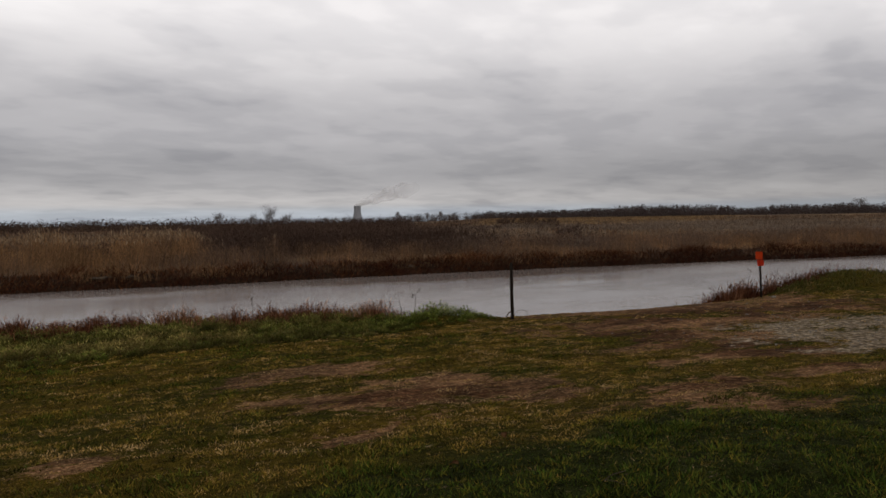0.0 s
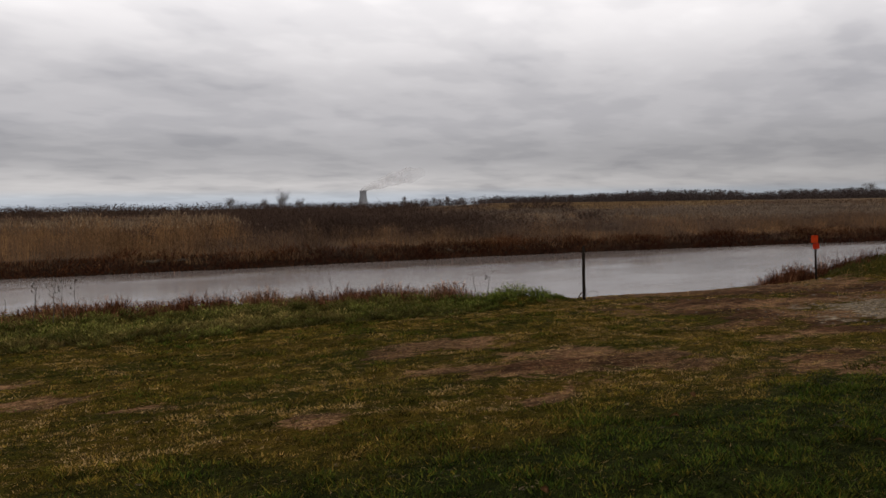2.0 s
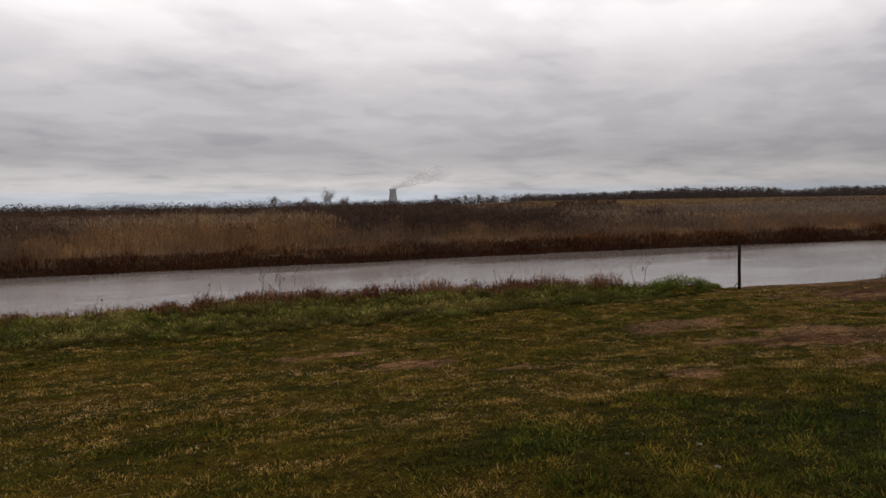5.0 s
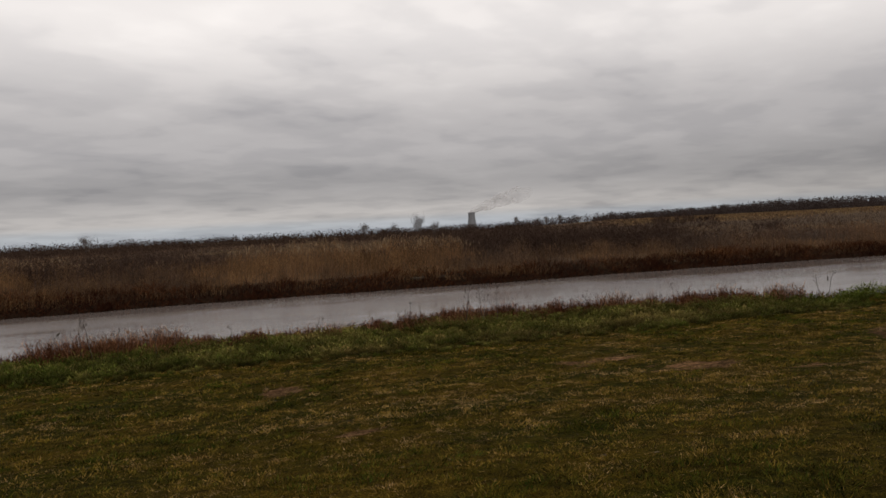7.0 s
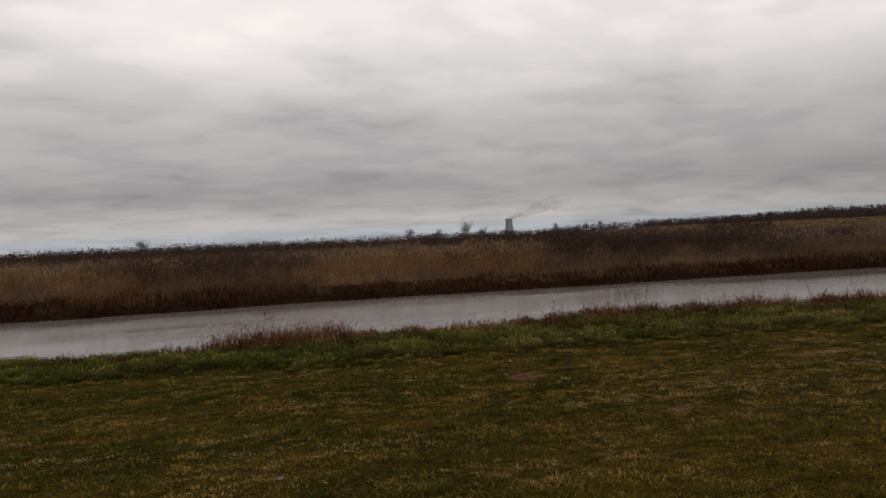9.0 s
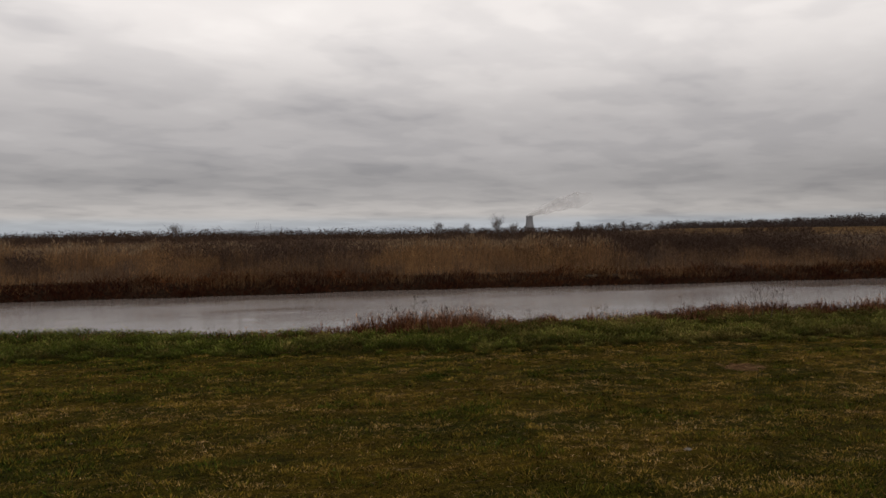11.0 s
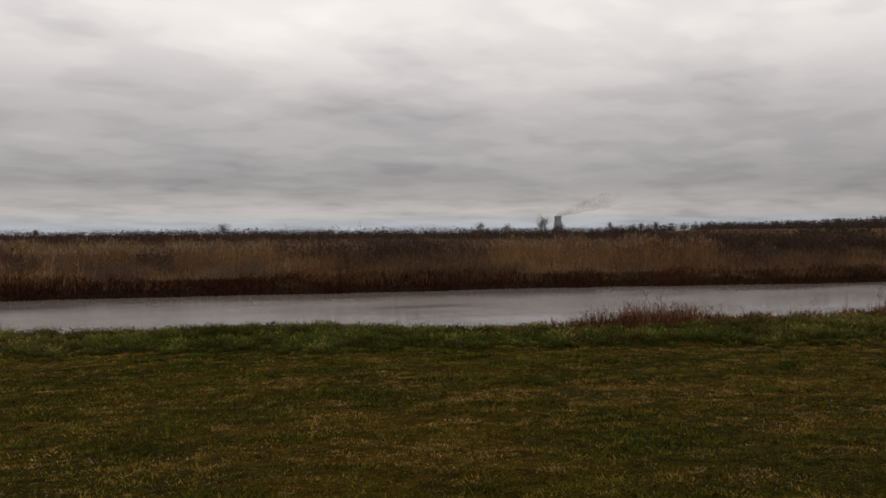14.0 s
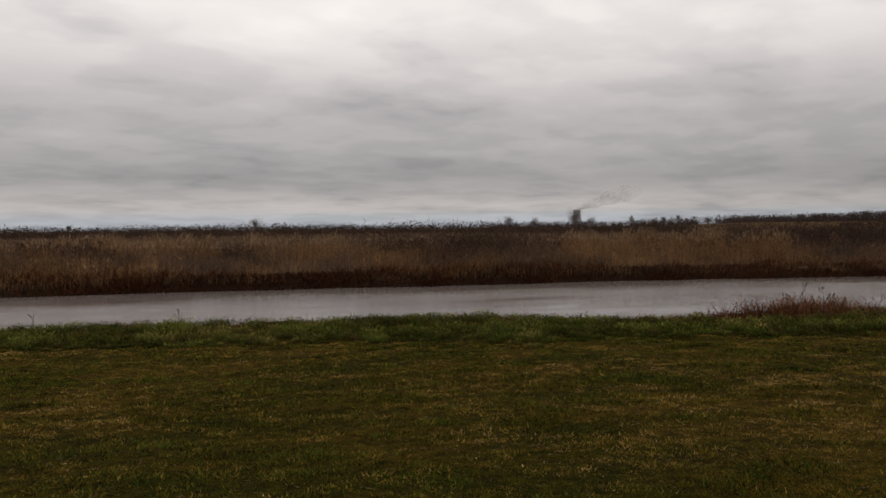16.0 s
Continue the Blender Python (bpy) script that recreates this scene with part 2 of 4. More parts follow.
def ground_material():
    m, n, l, p = material("ground_soil_and_thatch", 0.95)
    blotch = nz(n, l, 0.8, 5.0, 0.6, (0.5, 1.3, 1), radians(8))
    grain = nz(n, l, 9.0, 6.0, 0.65)
    fine = nz(n, l, 85.0, 4.0, 0.8)
    green = ramp(n, l, fine, [(0.36, (0.004, 0.004, 0.001)), (0.50, (0.022, 0.020, 0.002)), (0.62, (0.080, 0.066, 0.005))])
    straw = ramp(n, l, fine, [(0.36, (0.008, 0.006, 0.001)), (0.50, (0.046, 0.030, 0.003)), (0.62, (0.150, 0.096, 0.013))])
    thatch = mixc(n, l, ramp(n, l, blotch, [(0.42, (0, 0, 0)), (0.58, (1, 1, 1))]), green, straw)
    thatch = mixc(n, l, attr(n, "lush"), thatch, ramp(n, l, fine, [(0.36, (0.004, 0.004, 0.002)), (0.50, (0.012, 0.015, 0.003)), (0.62, (0.036, 0.040, 0.007))]))
    dirt = ramp(n, l, nz(n, l, 30.0, 8.0, 0.75), [(0.34, (0.022, 0.011, 0.005)), (0.50, (0.128, 0.064, 0.029)), (0.66, (0.32, 0.195, 0.105))])
    dirt = mixc(n, l, 1.0, dirt, ramp(n, l, nz(n, l, 1.3, 5.0, 0.65, (0.6, 1.3, 1)), [(0.36, (0.50, 0.50, 0.48)), (0.62, (1.4, 1.4, 1.4))]), "MULTIPLY")
    stones = ramp(n, l, nz(n, l, 16.0, 5.0, 0.7), [(0.36, (0.050, 0.034, 0.019)), (0.50, (0.150, 0.112, 0.072)), (0.64, (0.36, 0.295, 0.215))])
    marsh = ramp(n, l, nz(n, l, 0.03, 8.0, 0.65), [(0.38, (0.060, 0.042, 0.030)), (0.52, (0.135, 0.088, 0.050)), (0.64, (0.23, 0.150, 0.078))])
    mud = ramp(n, l, grain, [(0.3, (0.014, 0.008, 0.005)), (0.7, (0.034, 0.021, 0.013))])
    edge = n.new("ShaderNodeMath")
    edge.operation = "MULTIPLY_ADD"
    edge.inputs[1].default_value, edge.inputs[2].default_value = 3.6, -1.92
    l.new(nz(n, l, 6.0, 8.0, 0.75, (0.6, 1.3, 1), radians(8)), edge.inputs[0])

    def frayed(name):
        a = n.new("ShaderNodeMath")
        a.operation = "ADD"
        l.new(attr(n, name), a.inputs[0])
        l.new(edge.outputs[0], a.inputs[1])
        return ramp(n, l, a.outputs[0], [(0.38, (0, 0, 0)), (0.62, (1, 1, 1))])

    dirt = mixc(n, l, frayed("wet"), dirt, mixc(n, l, 1.0, dirt, (0.44, 0.38, 0.35), "MULTIPLY"))
    c = mixc(n, l, frayed("dirt"), thatch, dirt)
    c = mixc(n, l, frayed("gravel"), c, stones)
    c = mixc(n, l, attr(n, "marsh"), c, marsh)
    c = mixc(n, l, attr(n, "mud"), c, mud)
    shade = ramp(n, l, grain, [(0.38, (0.55, 0.55, 0.55)), (0.62, (1.35, 1.35, 1.35))])
    l.new(mixc(n, l, 1.0, c, shade, "MULTIPLY"), p.inputs["Base Color"])
    bump(n, l, p, grain, 0.7, 0.03)
    return m


STEAM, WATER, SOIL = steam_material(), water_material(), ground_material()

# ---- the lie of the land ----
rng = np.random.default_rng(7)
LATTICE = rng.random((256, 256))


def value_noise(x, y, size, seed=0, octaves=3):
    """Smooth noise from 0 to 1 with features of the given size in metres."""
    x, y = np.asarray(x, float), np.asarray(y, float)
    out, amp, total = np.zeros(np.broadcast(x, y).shape), 1.0, 0.0
    for k in range(octaves):
        u, v = x / size * 2**k + 17.3 * seed + 31 * k, y / size * 2**k + 9.1 * seed + 57 * k
        i, j = np.floor(u).astype(int), np.floor(v).astype(int)
        a, b = u - i, v - j
        a, b = a * a * (3 - 2 * a), b * b * (3 - 2 * b)
        g = lambda p, q: LATTICE[(i + p) % 256, (j + q) % 256]
        out += amp * ((g(0, 0) * (1 - a) + g(1, 0) * a) * (1 - b) + (g(0, 1) * (1 - a) + g(1, 1) * a) * b)
        total += amp
        amp *= 0.5
    return out / total


def smooth(a, b, x):
    t = np.clip((np.asarray(x, float) - a) / (b - a), 0, 1)
    return t * t * (3 - 2 * t)


WATER_Z = -0.75
NEAR_X = (-300, -60, -40, -29, -20, -17, -15.5, -13.6, -8.5, -3, 2.5, 5, 6.3, 8.7, 12, 14, 17, 26, 40, 60, 300)
NEAR_Y = (55, 21, 19.2, 18.2, 17.6, 16.5, 15.9, 15.9, 15.8, 15.6, 14.6, 13, 11.8, 11.2, 10.6, 10.6, 11.2, 10.6, 8.0, 2, -75)
FAR_X = (-300, -60, -34, -20, -10, 0, 8, 16, 26, 40, 60, 300)
FAR_Y = (75, 32, 29.0, 28.8, 28.4, 27.4, 26.6, 25.6, 23.8, 20.9, 16, -55)
TALL_X = (-60, -40, -25, -20, -16, -12, -7.6, -3, 1, 3.7, 5.0, 6.0)
TALL_Y = (17.5, 15.5, 13.5, 12.8, 11.7, 10.7, 10.1, 9.6, 9.6, 9.6, 10.1, 10.8)


def near_edge(x):
    return np.interp(x, NEAR_X, NEAR_Y) + 0.5 * (value_noise(x, 0 * np.asarray(x, float), 2.2, 3) - 0.5)


def far_edge(x):
    return np.interp(x, FAR_X, FAR_Y) + 1.3 * (value_noise(x, 0 * np.asarray(x, float), 4.5, 4) - 0.5)


def ahead(x, y):
    """How far a place lies towards the canal from the line of the walk."""
    return y + 1.5 + 0.14 * (x + 2.4)


def height(x, y):
    x, y = np.asarray(x, float), np.asarray(y, float)
    s = ahead(x, y)
    lawn = np.interp(s, (-60, 0, 3, 4.3, 5.5, 7.5, 9, 11.5, 13.5, 30), (0.6, 0.42, 0.29, 0.14, 0.0, -0.15, -0.22, -0.30, -0.47, -0.6))
    lawn = lawn + 0.06 * (value_noise(x, y, 1.6, 1) - 0.5) * smooth(60, 20, np.abs(x))
    lawn = lawn + 0.035 * (value_noise(x, y, 0.5, 6, 2) - 0.5) * smooth(45, 30, np.abs(x)) * smooth(13, 11, s)
    lawn = lawn + 0.44 * np.exp(-(((x - 20) / 5.0) ** 2) - ((y - 9.6) / 1.7) ** 2)
    u, v = near_edge(x) - y, y - far_edge(x)
    knoll = 0.19 * np.exp(-(((x - 4.5) / 0.8) ** 2) - ((y - 10.7) / 0.6) ** 2) + 0.36 * np.exp(-(((x - 16.5) / 2.3) ** 2) - ((y - 9.5) / 1.0) ** 2)
    bank = np.where(u > 0, WATER_Z + 0.33 * np.clip(u, 0, 50) ** 0.75, WATER_Z + 0.45 * np.clip(u, -2.5, 0))
    here = np.minimum(lawn, bank) + knoll
    marsh = np.where(v > 0, WATER_Z + 0.5 * smooth(-0.3, 1.6, v), WATER_Z + 0.4 * np.clip(v, -2.5, 0))
    marsh = marsh + 0.12 * (value_noise(x, y, 6.0, 2) - 0.5) * smooth(1, 4, v)
    # the open land to the east climbs gently away from the marsh
    a = np.degrees(np.arctan2(x + 8, np.maximum(y, 1)))
    marsh = marsh + 3.4 * smooth(27, 35, a) * np.clip((np.hypot(x, y) - 60) / 540, 0, 2.0) * smooth(20, 40, y)
    return np.where(u > v, here, marsh)


# bare patches of the lawn: place, half length, half width
BARE = (
    (0.3, 6.8, 0.95, 0.55), (0.6, 4.75, 1.3, 0.95), (1.7, 4.6, 0.9, 0.55), (-0.3, 5.3, 0.6, 0.45), (1.7, 3.85, 0.75, 0.3), (-0.5, 3.62, 0.34, 0.24), (-0.43, 4.7, 0.3, 0.24), (1.2, 5.4, 0.9, 0.4),
    (-2.35, 4.1, 0.34, 0.2), (2.5, 2.5, 0.85, 0.4), (3.3, 3.15, 0.9, 0.45), (-5.4, 7.6, 0.31, 0.3),
    (-4.7, 7.7, 0.38, 0.3), (-4.4, 6.4, 0.44, 0.38), (-9.2, 8.3, 0.44, 0.3), (-0.4, 6.7, 0.62, 0.45),     (-3.6, 5.5, 0.38, 0.22), (-8.9, 5.4, 0.25, 0.10), (-9.2, 5.85, 0.22, 0.12), 
    (7.3, 7.4, 2.8, 1.6), (10, 8.9, 3.6, 1.6), (9.5, 10.0, 4.0, 1.0), (6.4, 6.0, 1.6, 0.9),
    (5.0, 5.7, 1.0, 0.5), (5.0, 4.4, 1.3, 0.35), (5.0, 3.0, 1.0, 0.4), (6.0, 7.6, 1.2, 1.0), (7.0, 5.2, 1.5, 1.2), (8.8, 6.9, 2.2, 1.2), (6.2, 4.0, 1.1, 0.6), (11.5, 7.6, 2.6, 1.2), (2.3, 2.8, 0.9, 0.3), (2.8, 2.2, 0.6, 0.3),
)
STONY = ((7.0, 3.75, 0.9, 0.45), (8.6, 5.9, 1.4, 0.8), (7.7, 4.8, 1.3, 0.8), (9.8, 5.2, 1.6, 0.9), (8.6, 4.0, 1.8, 0.9))
WET = ((6.4, 4.5, 1.7, 0.7), (5.7, 6.4, 1.0, 1.5), (9.0, 8.2, 3.2, 1.2), (5.4, 3.4, 0.9, 0.45), (0.7, 4.6, 0.9, 0.6), (3.3, 3.15, 0.6, 0.3), (12.0, 7.4, 2.5, 0.7))


def patch(x, y, spots):
    out = np.zeros(np.shape(x))
    wob = 1.8 * (value_noise(x, y, 0.38, 11, 4) - 0.52)
    for px, py, a, b in spots:
        dx, dy = x - px, y - py
        dx, dy = dx + 0.14 * -dy, dy + 0.14 * dx
        out = np.maximum(out, 1 - smooth(0.2, 1.5, np.sqrt((dx / a) ** 2 + (dy / b) ** 2) + wob))
    return out


def lushness(x, y):
    """Where the lawn is thick, long and deep green, 0 to 1."""
    s = ahead(x, y)
    a = smooth(5.2, 4.0, s + 2.0 * (value_noise(x, y, 0.8, 28, 3) - 0.5)) * smooth(-8.0, -3.0, x + 3 * (value_noise(x, y, 1.1, 29, 2) - 0.5))
    return np.maximum(a, 0.30 * smooth(0.60, 0.70, value_noise(x * 0.5, y, 0.5, 26, 3)))


def steps(lo, hi, step, far_lo, far_hi, grow=1.25):
    mid = list(np.arange(lo, hi + step / 2, step))
    d = step
    while mid[-1] < far_hi:
        d *= grow
        mid.append(mid[-1] + d)
    d = step
    while mid[0] > far_lo:
        d *= grow
        mid.insert(0, mid[0] - d)
    return np.array(mid)


def surface(name, xs, ys, zfun, mat, flip=False):
    gx, gy = np.meshgrid(xs, ys)
    x, y = gx.ravel(), gy.ravel()
    z = zfun(x, y)
    nx, ny = len(xs), len(ys)
    i = (np.arange(ny - 1)[:, None] * nx + np.arange(nx - 1)[None]).ravel()
    quads = np.stack([i, i + 1, i + 1 + nx, i + nx], 1)
    me = bpy.data.meshes.new(name)
    me.vertices.add(len(x))
    me.vertices.foreach_set("co", np.stack([x, y, z], 1).astype(np.float32).ravel())
    me.loops.add(quads.size)
    me.loops.foreach_set("vertex_index", quads.astype(np.int32).ravel())
    me.polygons.add(len(quads))
    me.polygons.foreach_set("loop_start", np.arange(0, quads.size, 4, dtype=np.int32))
    me.polygons.foreach_set("use_smooth", np.ones(len(quads), dtype=bool))
    me.update(calc_edges=True)
    me.materials.append(mat)
    return new(name, me), x, y, z


def put_attr(me, name, values):
    a = me.attributes.new(name, "FLOAT", "POINT")
    a.data.foreach_set("value", np.asarray(values, np.float32))


ground, gx, gy, gz = surface("ground", steps(-34, 28, 0.2, -4800, 4800), steps(-2, 32, 0.18, -400, 4900), height, SOIL)
gu, gv = near_edge(gx) - gy, gy - far_edge(gx)
put_attr(ground.data, "dirt", patch(gx, gy, BARE))
put_attr(ground.data, "wet", patch(gx, gy, WET))
put_attr(ground.data, "lush", lushness(gx, gy))
put_attr(ground.data, "gravel", patch(gx, gy, STONY))
put_attr(ground.data, "marsh", smooth(-3.0, -1.0, gv))
put_attr(ground.data, "mud", np.maximum(smooth(0.9, 0.1, gu) * smooth(-6.0, -7.0, gv) * smooth(12.6, 14.6, np.abs(gx - 9.0) + 8), smooth(-3.0, -1.0, gv) * smooth(3.5, 1.5, gv)))
tagged(ground, "mown lawn, bare earth and brown marsh reaching to the horizon", "ground", kind="structure")

canal, *_ = surface("water", steps(-60, 60, 2.0, -300, 300), steps(4, 40, 2.0, -70, 75), lambda x, y: 0 * x + WATER_Z, WATER)
tagged(canal, "still grey canal water reflecting the overcast sky", "water", kind="structure")


# ---- plants as clouds of blades ----
def soup(name, verts, tone, dry, mat, label, category, group=""):
    """One mesh of loose triangles, three vertices each."""
    n = len(verts)
    me = bpy.data.meshes.new(name)
    me.vertices.add(n)
    me.vertices.foreach_set("co", verts.astype(np.float32).ravel())
    me.loops.add(n)
    me.loops.foreach_set("vertex_index", np.arange(n, dtype=np.int32))
    me.polygons.add(n // 3)
    me.polygons.foreach_set("loop_start", np.arange(0, n, 3, dtype=np.int32))
    me.update(calc_edges=True)
    put_attr(me, "tone", tone)
    put_attr(me, "dry", dry)
    me.materials.append(mat)
    ob = new(name, me)
    return tagged(ob, label, category, group, "stuff") if label else ob


def blades(x, y, z, h, w, lean, bow=0.0, segs=1, way=None):
    """Triangles of blades: h high, w wide, leaning over by lean metres; with segs 2 they bow."""
    n = len(x)
    face = rng.random(n) * 2 * np.pi
    way = rng.random(n) * 2 * np.pi if way is None else way
    c, s = np.cos(face) * w / 2, np.sin(face) * w / 2
    ox, oy = np.cos(way) * lean, np.sin(way) * lean
    base = np.stack([x, y, z], 1)
    side = np.stack([c, s, 0 * c], 1)
    tip = base + np.stack([ox, oy, h], 1)
    if segs == 1:
        return np.stack([base - side, base + side, tip], 1).reshape(-1, 3)
    mid = base + np.stack([ox * 0.3, oy * 0.3, h * (0.55 + bow)], 1)
    m = side * 0.75
    t = np.stack([base - side, base + side, mid + m, base - side, mid + m, mid - m, mid - m, mid + m, tip], 1)
    return t.reshape(-1, 3)


def scatter(n, x0, x1, y0, y1):
    return rng.uniform(x0, x1, n), rng.uniform(y0, y1, n)


def tall_line(x):
    return np.interp(x, TALL_X, TALL_Y) + 0.5 * (value_noise(x, 0 * x, 1.5, 5) - 0.5) - 1.3 * np.exp(-(((x + 19.4) / 0.45) ** 2))


def dryness(x, y):
    """Green to straw, in streaks along the mower's way."""
    xs, ys = x * 0.990 - y * -0.139, y * 0.990 + x * 0.139
    a = value_noise(xs * 0.28, ys, 0.55, 21, 4)
    b = value_noise(xs * 0.6, ys, 2.8, 22, 2)
    c = value_noise(xs * 0.6, ys, 0.16, 25, 2)
    return np.clip(0.55 * smooth(0.38, 0.62, a) + 0.5 * smooth(0.38, 0.65, b) + 0.75 * (c - 0.5) - 0.12, 0, 1)


# mown lawn in small tufts, denser where the walk passes
x = rng.uniform(-36, 15, 245000)
s = 1.9 + 12.4 * rng.random(len(x)) ** 1.5
y = s - 1.5 - 0.14 * (x + 2.4)
lush = lushness(x, y)
bare = np.maximum(patch(x, y, BARE), patch(x, y, STONY))
clump = smooth(0.36, 0.60, value_noise(x * 0.7, y, 0.15, 24, 2))
keep = (near_edge(x) - y > 0.35) & ((y < tall_line(x) + 0.4) | (x > 6)) & (np.abs(x + 15 - 1.2 * s) < 16 + 1.2 * s)
keep &= rng.random(len(x)) < (0.60 + 0.40 * clump) * (1 - bare * np.where(x > 4.3, 0.95, 0.93) * np.maximum(smooth(0.33, 0.50, value_noise(x * 0.6, y, 0.28, 30, 3)), smooth(4.0, 5.5, x)))
x, y, s, lush, clump, bare = x[keep], y[keep], s[keep], lush[keep], clump[keep], bare[keep]
n, each = len(x), 9
streak = dryness(x, y)
fleck = value_noise(x * 0.6, y, 0.3, 23, 2)
size = rng.uniform(0.6, 1.35, n) * (0.62 + 0.45 * clump + 0.35 * smooth(0.45, 0.7, fleck)) * (1 + 0.2 * lush) * (1 - 0.35 * bare)
hue = np.clip(0.345 + 0.40 * (streak - 0.4) + 0.22 * smooth(-14, -6, x) - 0.26 * smooth(0.50, 0.68, fleck) + rng.normal(0, 0.14, n) + 0.3 * bare, 0, 1) * (1 - 0.9 * lush)
dark = smooth(0.60, 0.70, value_noise(x * 0.6, y, 0.32, 49, 3))
hue = hue * (1 - 0.75 * dark)
size = size * (1 + 0.35 * dark)
hue = np.where(rng.random(n) < 0.07 * (1 - 0.6 * lush), hue + 0.28, hue)
# the clump term paints shaded gaps: tufts between clumps are toned darker
light = 0.40 + 0.30 * (clump - 0.5) + 0.60 * (value_noise(x * 0.5, y, 0.22, 31, 3) - 0.5) + rng.normal(0, 0.22, n) - 0.12 * dark + 0.03 * lush + 0.8 * lush * (value_noise(x, y, 0.17, 48, 2) - 0.5)
x, y, s, lush, size, hue, light = (np.repeat(q, each) for q in (x, y, s, lush, size, hue, light))
n = len(x)
a, r = rng.random(n) * 2 * np.pi, np.sqrt(rng.random(n))
x, y = x + np.cos(a) * r * 0.040 * size, y + np.sin(a) * r * 0.040 * size
h = 0.021 * size * rng.uniform(0.55, 1.25, n) * (1 - 0.35 * hue)
dry = np.clip(hue + rng.normal(0, 0.09, n) + 0.35 * (1 - 0.7 * lush) * (rng.random(n) < 0.07), 0, 1)
tone = np.clip(light + 0.66 * (rng.random(n) - 0.5), 0, 1)
v = blades(x, y, height(x, y) - 0.004, h, (0.0019 + 0.00092 * s) * rng.uniform(0.7, 1.4, n) * (1 + 0.35 * lush), h * rng.uniform(0.3, 1.3, n) * (1 + 0.4 * dry), 0, 1, a + rng.normal(0, 0.7, n))
soup("lawn_grass", v, np.repeat(tone, 3), np.repeat(dry, 3), LAWN, "short mown lawn, green streaked with straw-coloured thatch", "grass")

# bleached clippings lying flat on the bare earth and between the tufts
x = rng.uniform(-30, 4.6, 220000)
s = 2.0 + 9.0 * rng.random(len(x)) ** 1.3
y = s - 1.5 - 0.14 * (x + 2.4)
keep = rng.random(len(x)) < 0.05 + 0.75 * patch(x, y, BARE) * smooth(0.40, 0.62, value_noise(x * 0.5, y, 0.4, 46, 3)) + 0.16 * smooth(0.5, 0.7, dryness(x, y))
x, y, s = x[keep], y[keep], s[keep]
n = len(x)
v = blades(x, y, height(x, y) + 0.002, 0.003 + 0.006 * rng.random(n), 0.0016 + 0.0007 * s, rng.uniform(0.02, 0.06, n))
soup("lawn_thatch", v, np.repeat(rng.uniform(0.1, 0.62, n), 3), np.repeat(rng.uniform(0.6, 1.0, n), 3), LAWN, "bleached dead grass lying flat on bare earth", "grass")

# uncut grass along the near bank, in tussocks
cx, cy = scatter(11000, -45, 6.0, 8.5, 19)
u, a = near_edge(cx) - cy, cy - tall_line(cx)
keep = (a > 0) & (u > 1.25 * smooth(-16, -13, cx) + 0.1)
cx, cy, a = cx[keep], cy[keep], a[keep]
m, each = len(cx), 80
big = rng.uniform(0.45, 1.25, m) * (0.6 + 0.8 * value_noise(cx, cy, 1.3, 32, 2)) * (0.45 + 0.55 * smooth(0, 0.9, a))
big = big * (1 + 0.5 * np.exp(-(((cx - 4.8) / 0.8) ** 2) - ((cy - 10.6) / 0.6) ** 2))
big = np.maximum(big, 1.3 * np.exp(-(((cx - 4.7) / 0.9) ** 2) - ((cy - 10.8) / 0.8) ** 2))
mound = np.exp(-(((cx - 4.6) / 1.3) ** 2) - ((cy - 10.6) / 0.8) ** 2)
hue = np.clip(0.10 - 0.3 * mound + 0.45 * smooth(0.52, 0.8, value_noise(cx, cy, 1.6, 33)) + 0.22 * smooth(-14, -9, cx) * smooth(3.8, 2.5, cx) + rng.normal(0, 0.12, m) + 0.5 * (rng.random(m) < 0.05), 0, 1)
light = 0.35 * rng.random(m) + 0.45 * smooth(0.3, 0.7, value_noise(cx, cy, 0.55, 38, 2)) - 0.08 + 0.25 * mound
cx, cy, big, hue, light = (np.repeat(q, each) for q in (cx, cy, big, hue, light))
n = len(cx)
r, a = np.sqrt(rng.random(n)), rng.random(n) * 2 * np.pi
x, y = cx + np.cos(a) * r * 0.19 * big, cy + np.sin(a) * r * 0.19 * big
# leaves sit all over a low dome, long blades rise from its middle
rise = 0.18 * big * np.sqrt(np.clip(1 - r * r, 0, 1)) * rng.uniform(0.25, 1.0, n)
long = rng.random(n) < 0.22
h = np.where(long, 0.09, 0.044) * (0.5 + 0.5 * big) * rng.uniform(0.6, 1.2, n)
w = np.where(long, 0.008, 0.021) * rng.uniform(0.7, 1.3, n)
v = blades(x, y, height(x, y) - 0.01 + rise, h, w, h * rng.uniform(0.3, 1.5, n), 0.0, 1, a + rng.normal(0, 0.5, n))
# tone paints shade into each dome: leaves low down darker, top ones lighter
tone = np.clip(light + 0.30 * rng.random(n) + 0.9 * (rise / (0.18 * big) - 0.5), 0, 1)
dry = np.clip(hue + rng.normal(0, 0.14, n), 0, 1)
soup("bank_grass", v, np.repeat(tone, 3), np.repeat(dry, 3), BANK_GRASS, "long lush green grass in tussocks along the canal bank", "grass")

# rough grass on the rise beside the ramp
x, y = scatter(60000, 13.2, 34, 5, 12.5)
u = near_edge(x) - y
keep = (u > 0.1) & (y > 8.3 - 0.12 * (x - 13) + 0.7 * value_noise(x, y, 1.0, 35)) & (rng.random(len(x)) < 0.4 + 0.6 * value_noise(x, y, 0.8, 34, 2))
x, y, u = x[keep], y[keep], u[keep]
n = len(x)
h = (0.03 + 0.08 * rng.random(n)) * (0.3 + 1.6 * value_noise(x, y, 0.7, 36)) * smooth(12.9, 14.2, x)
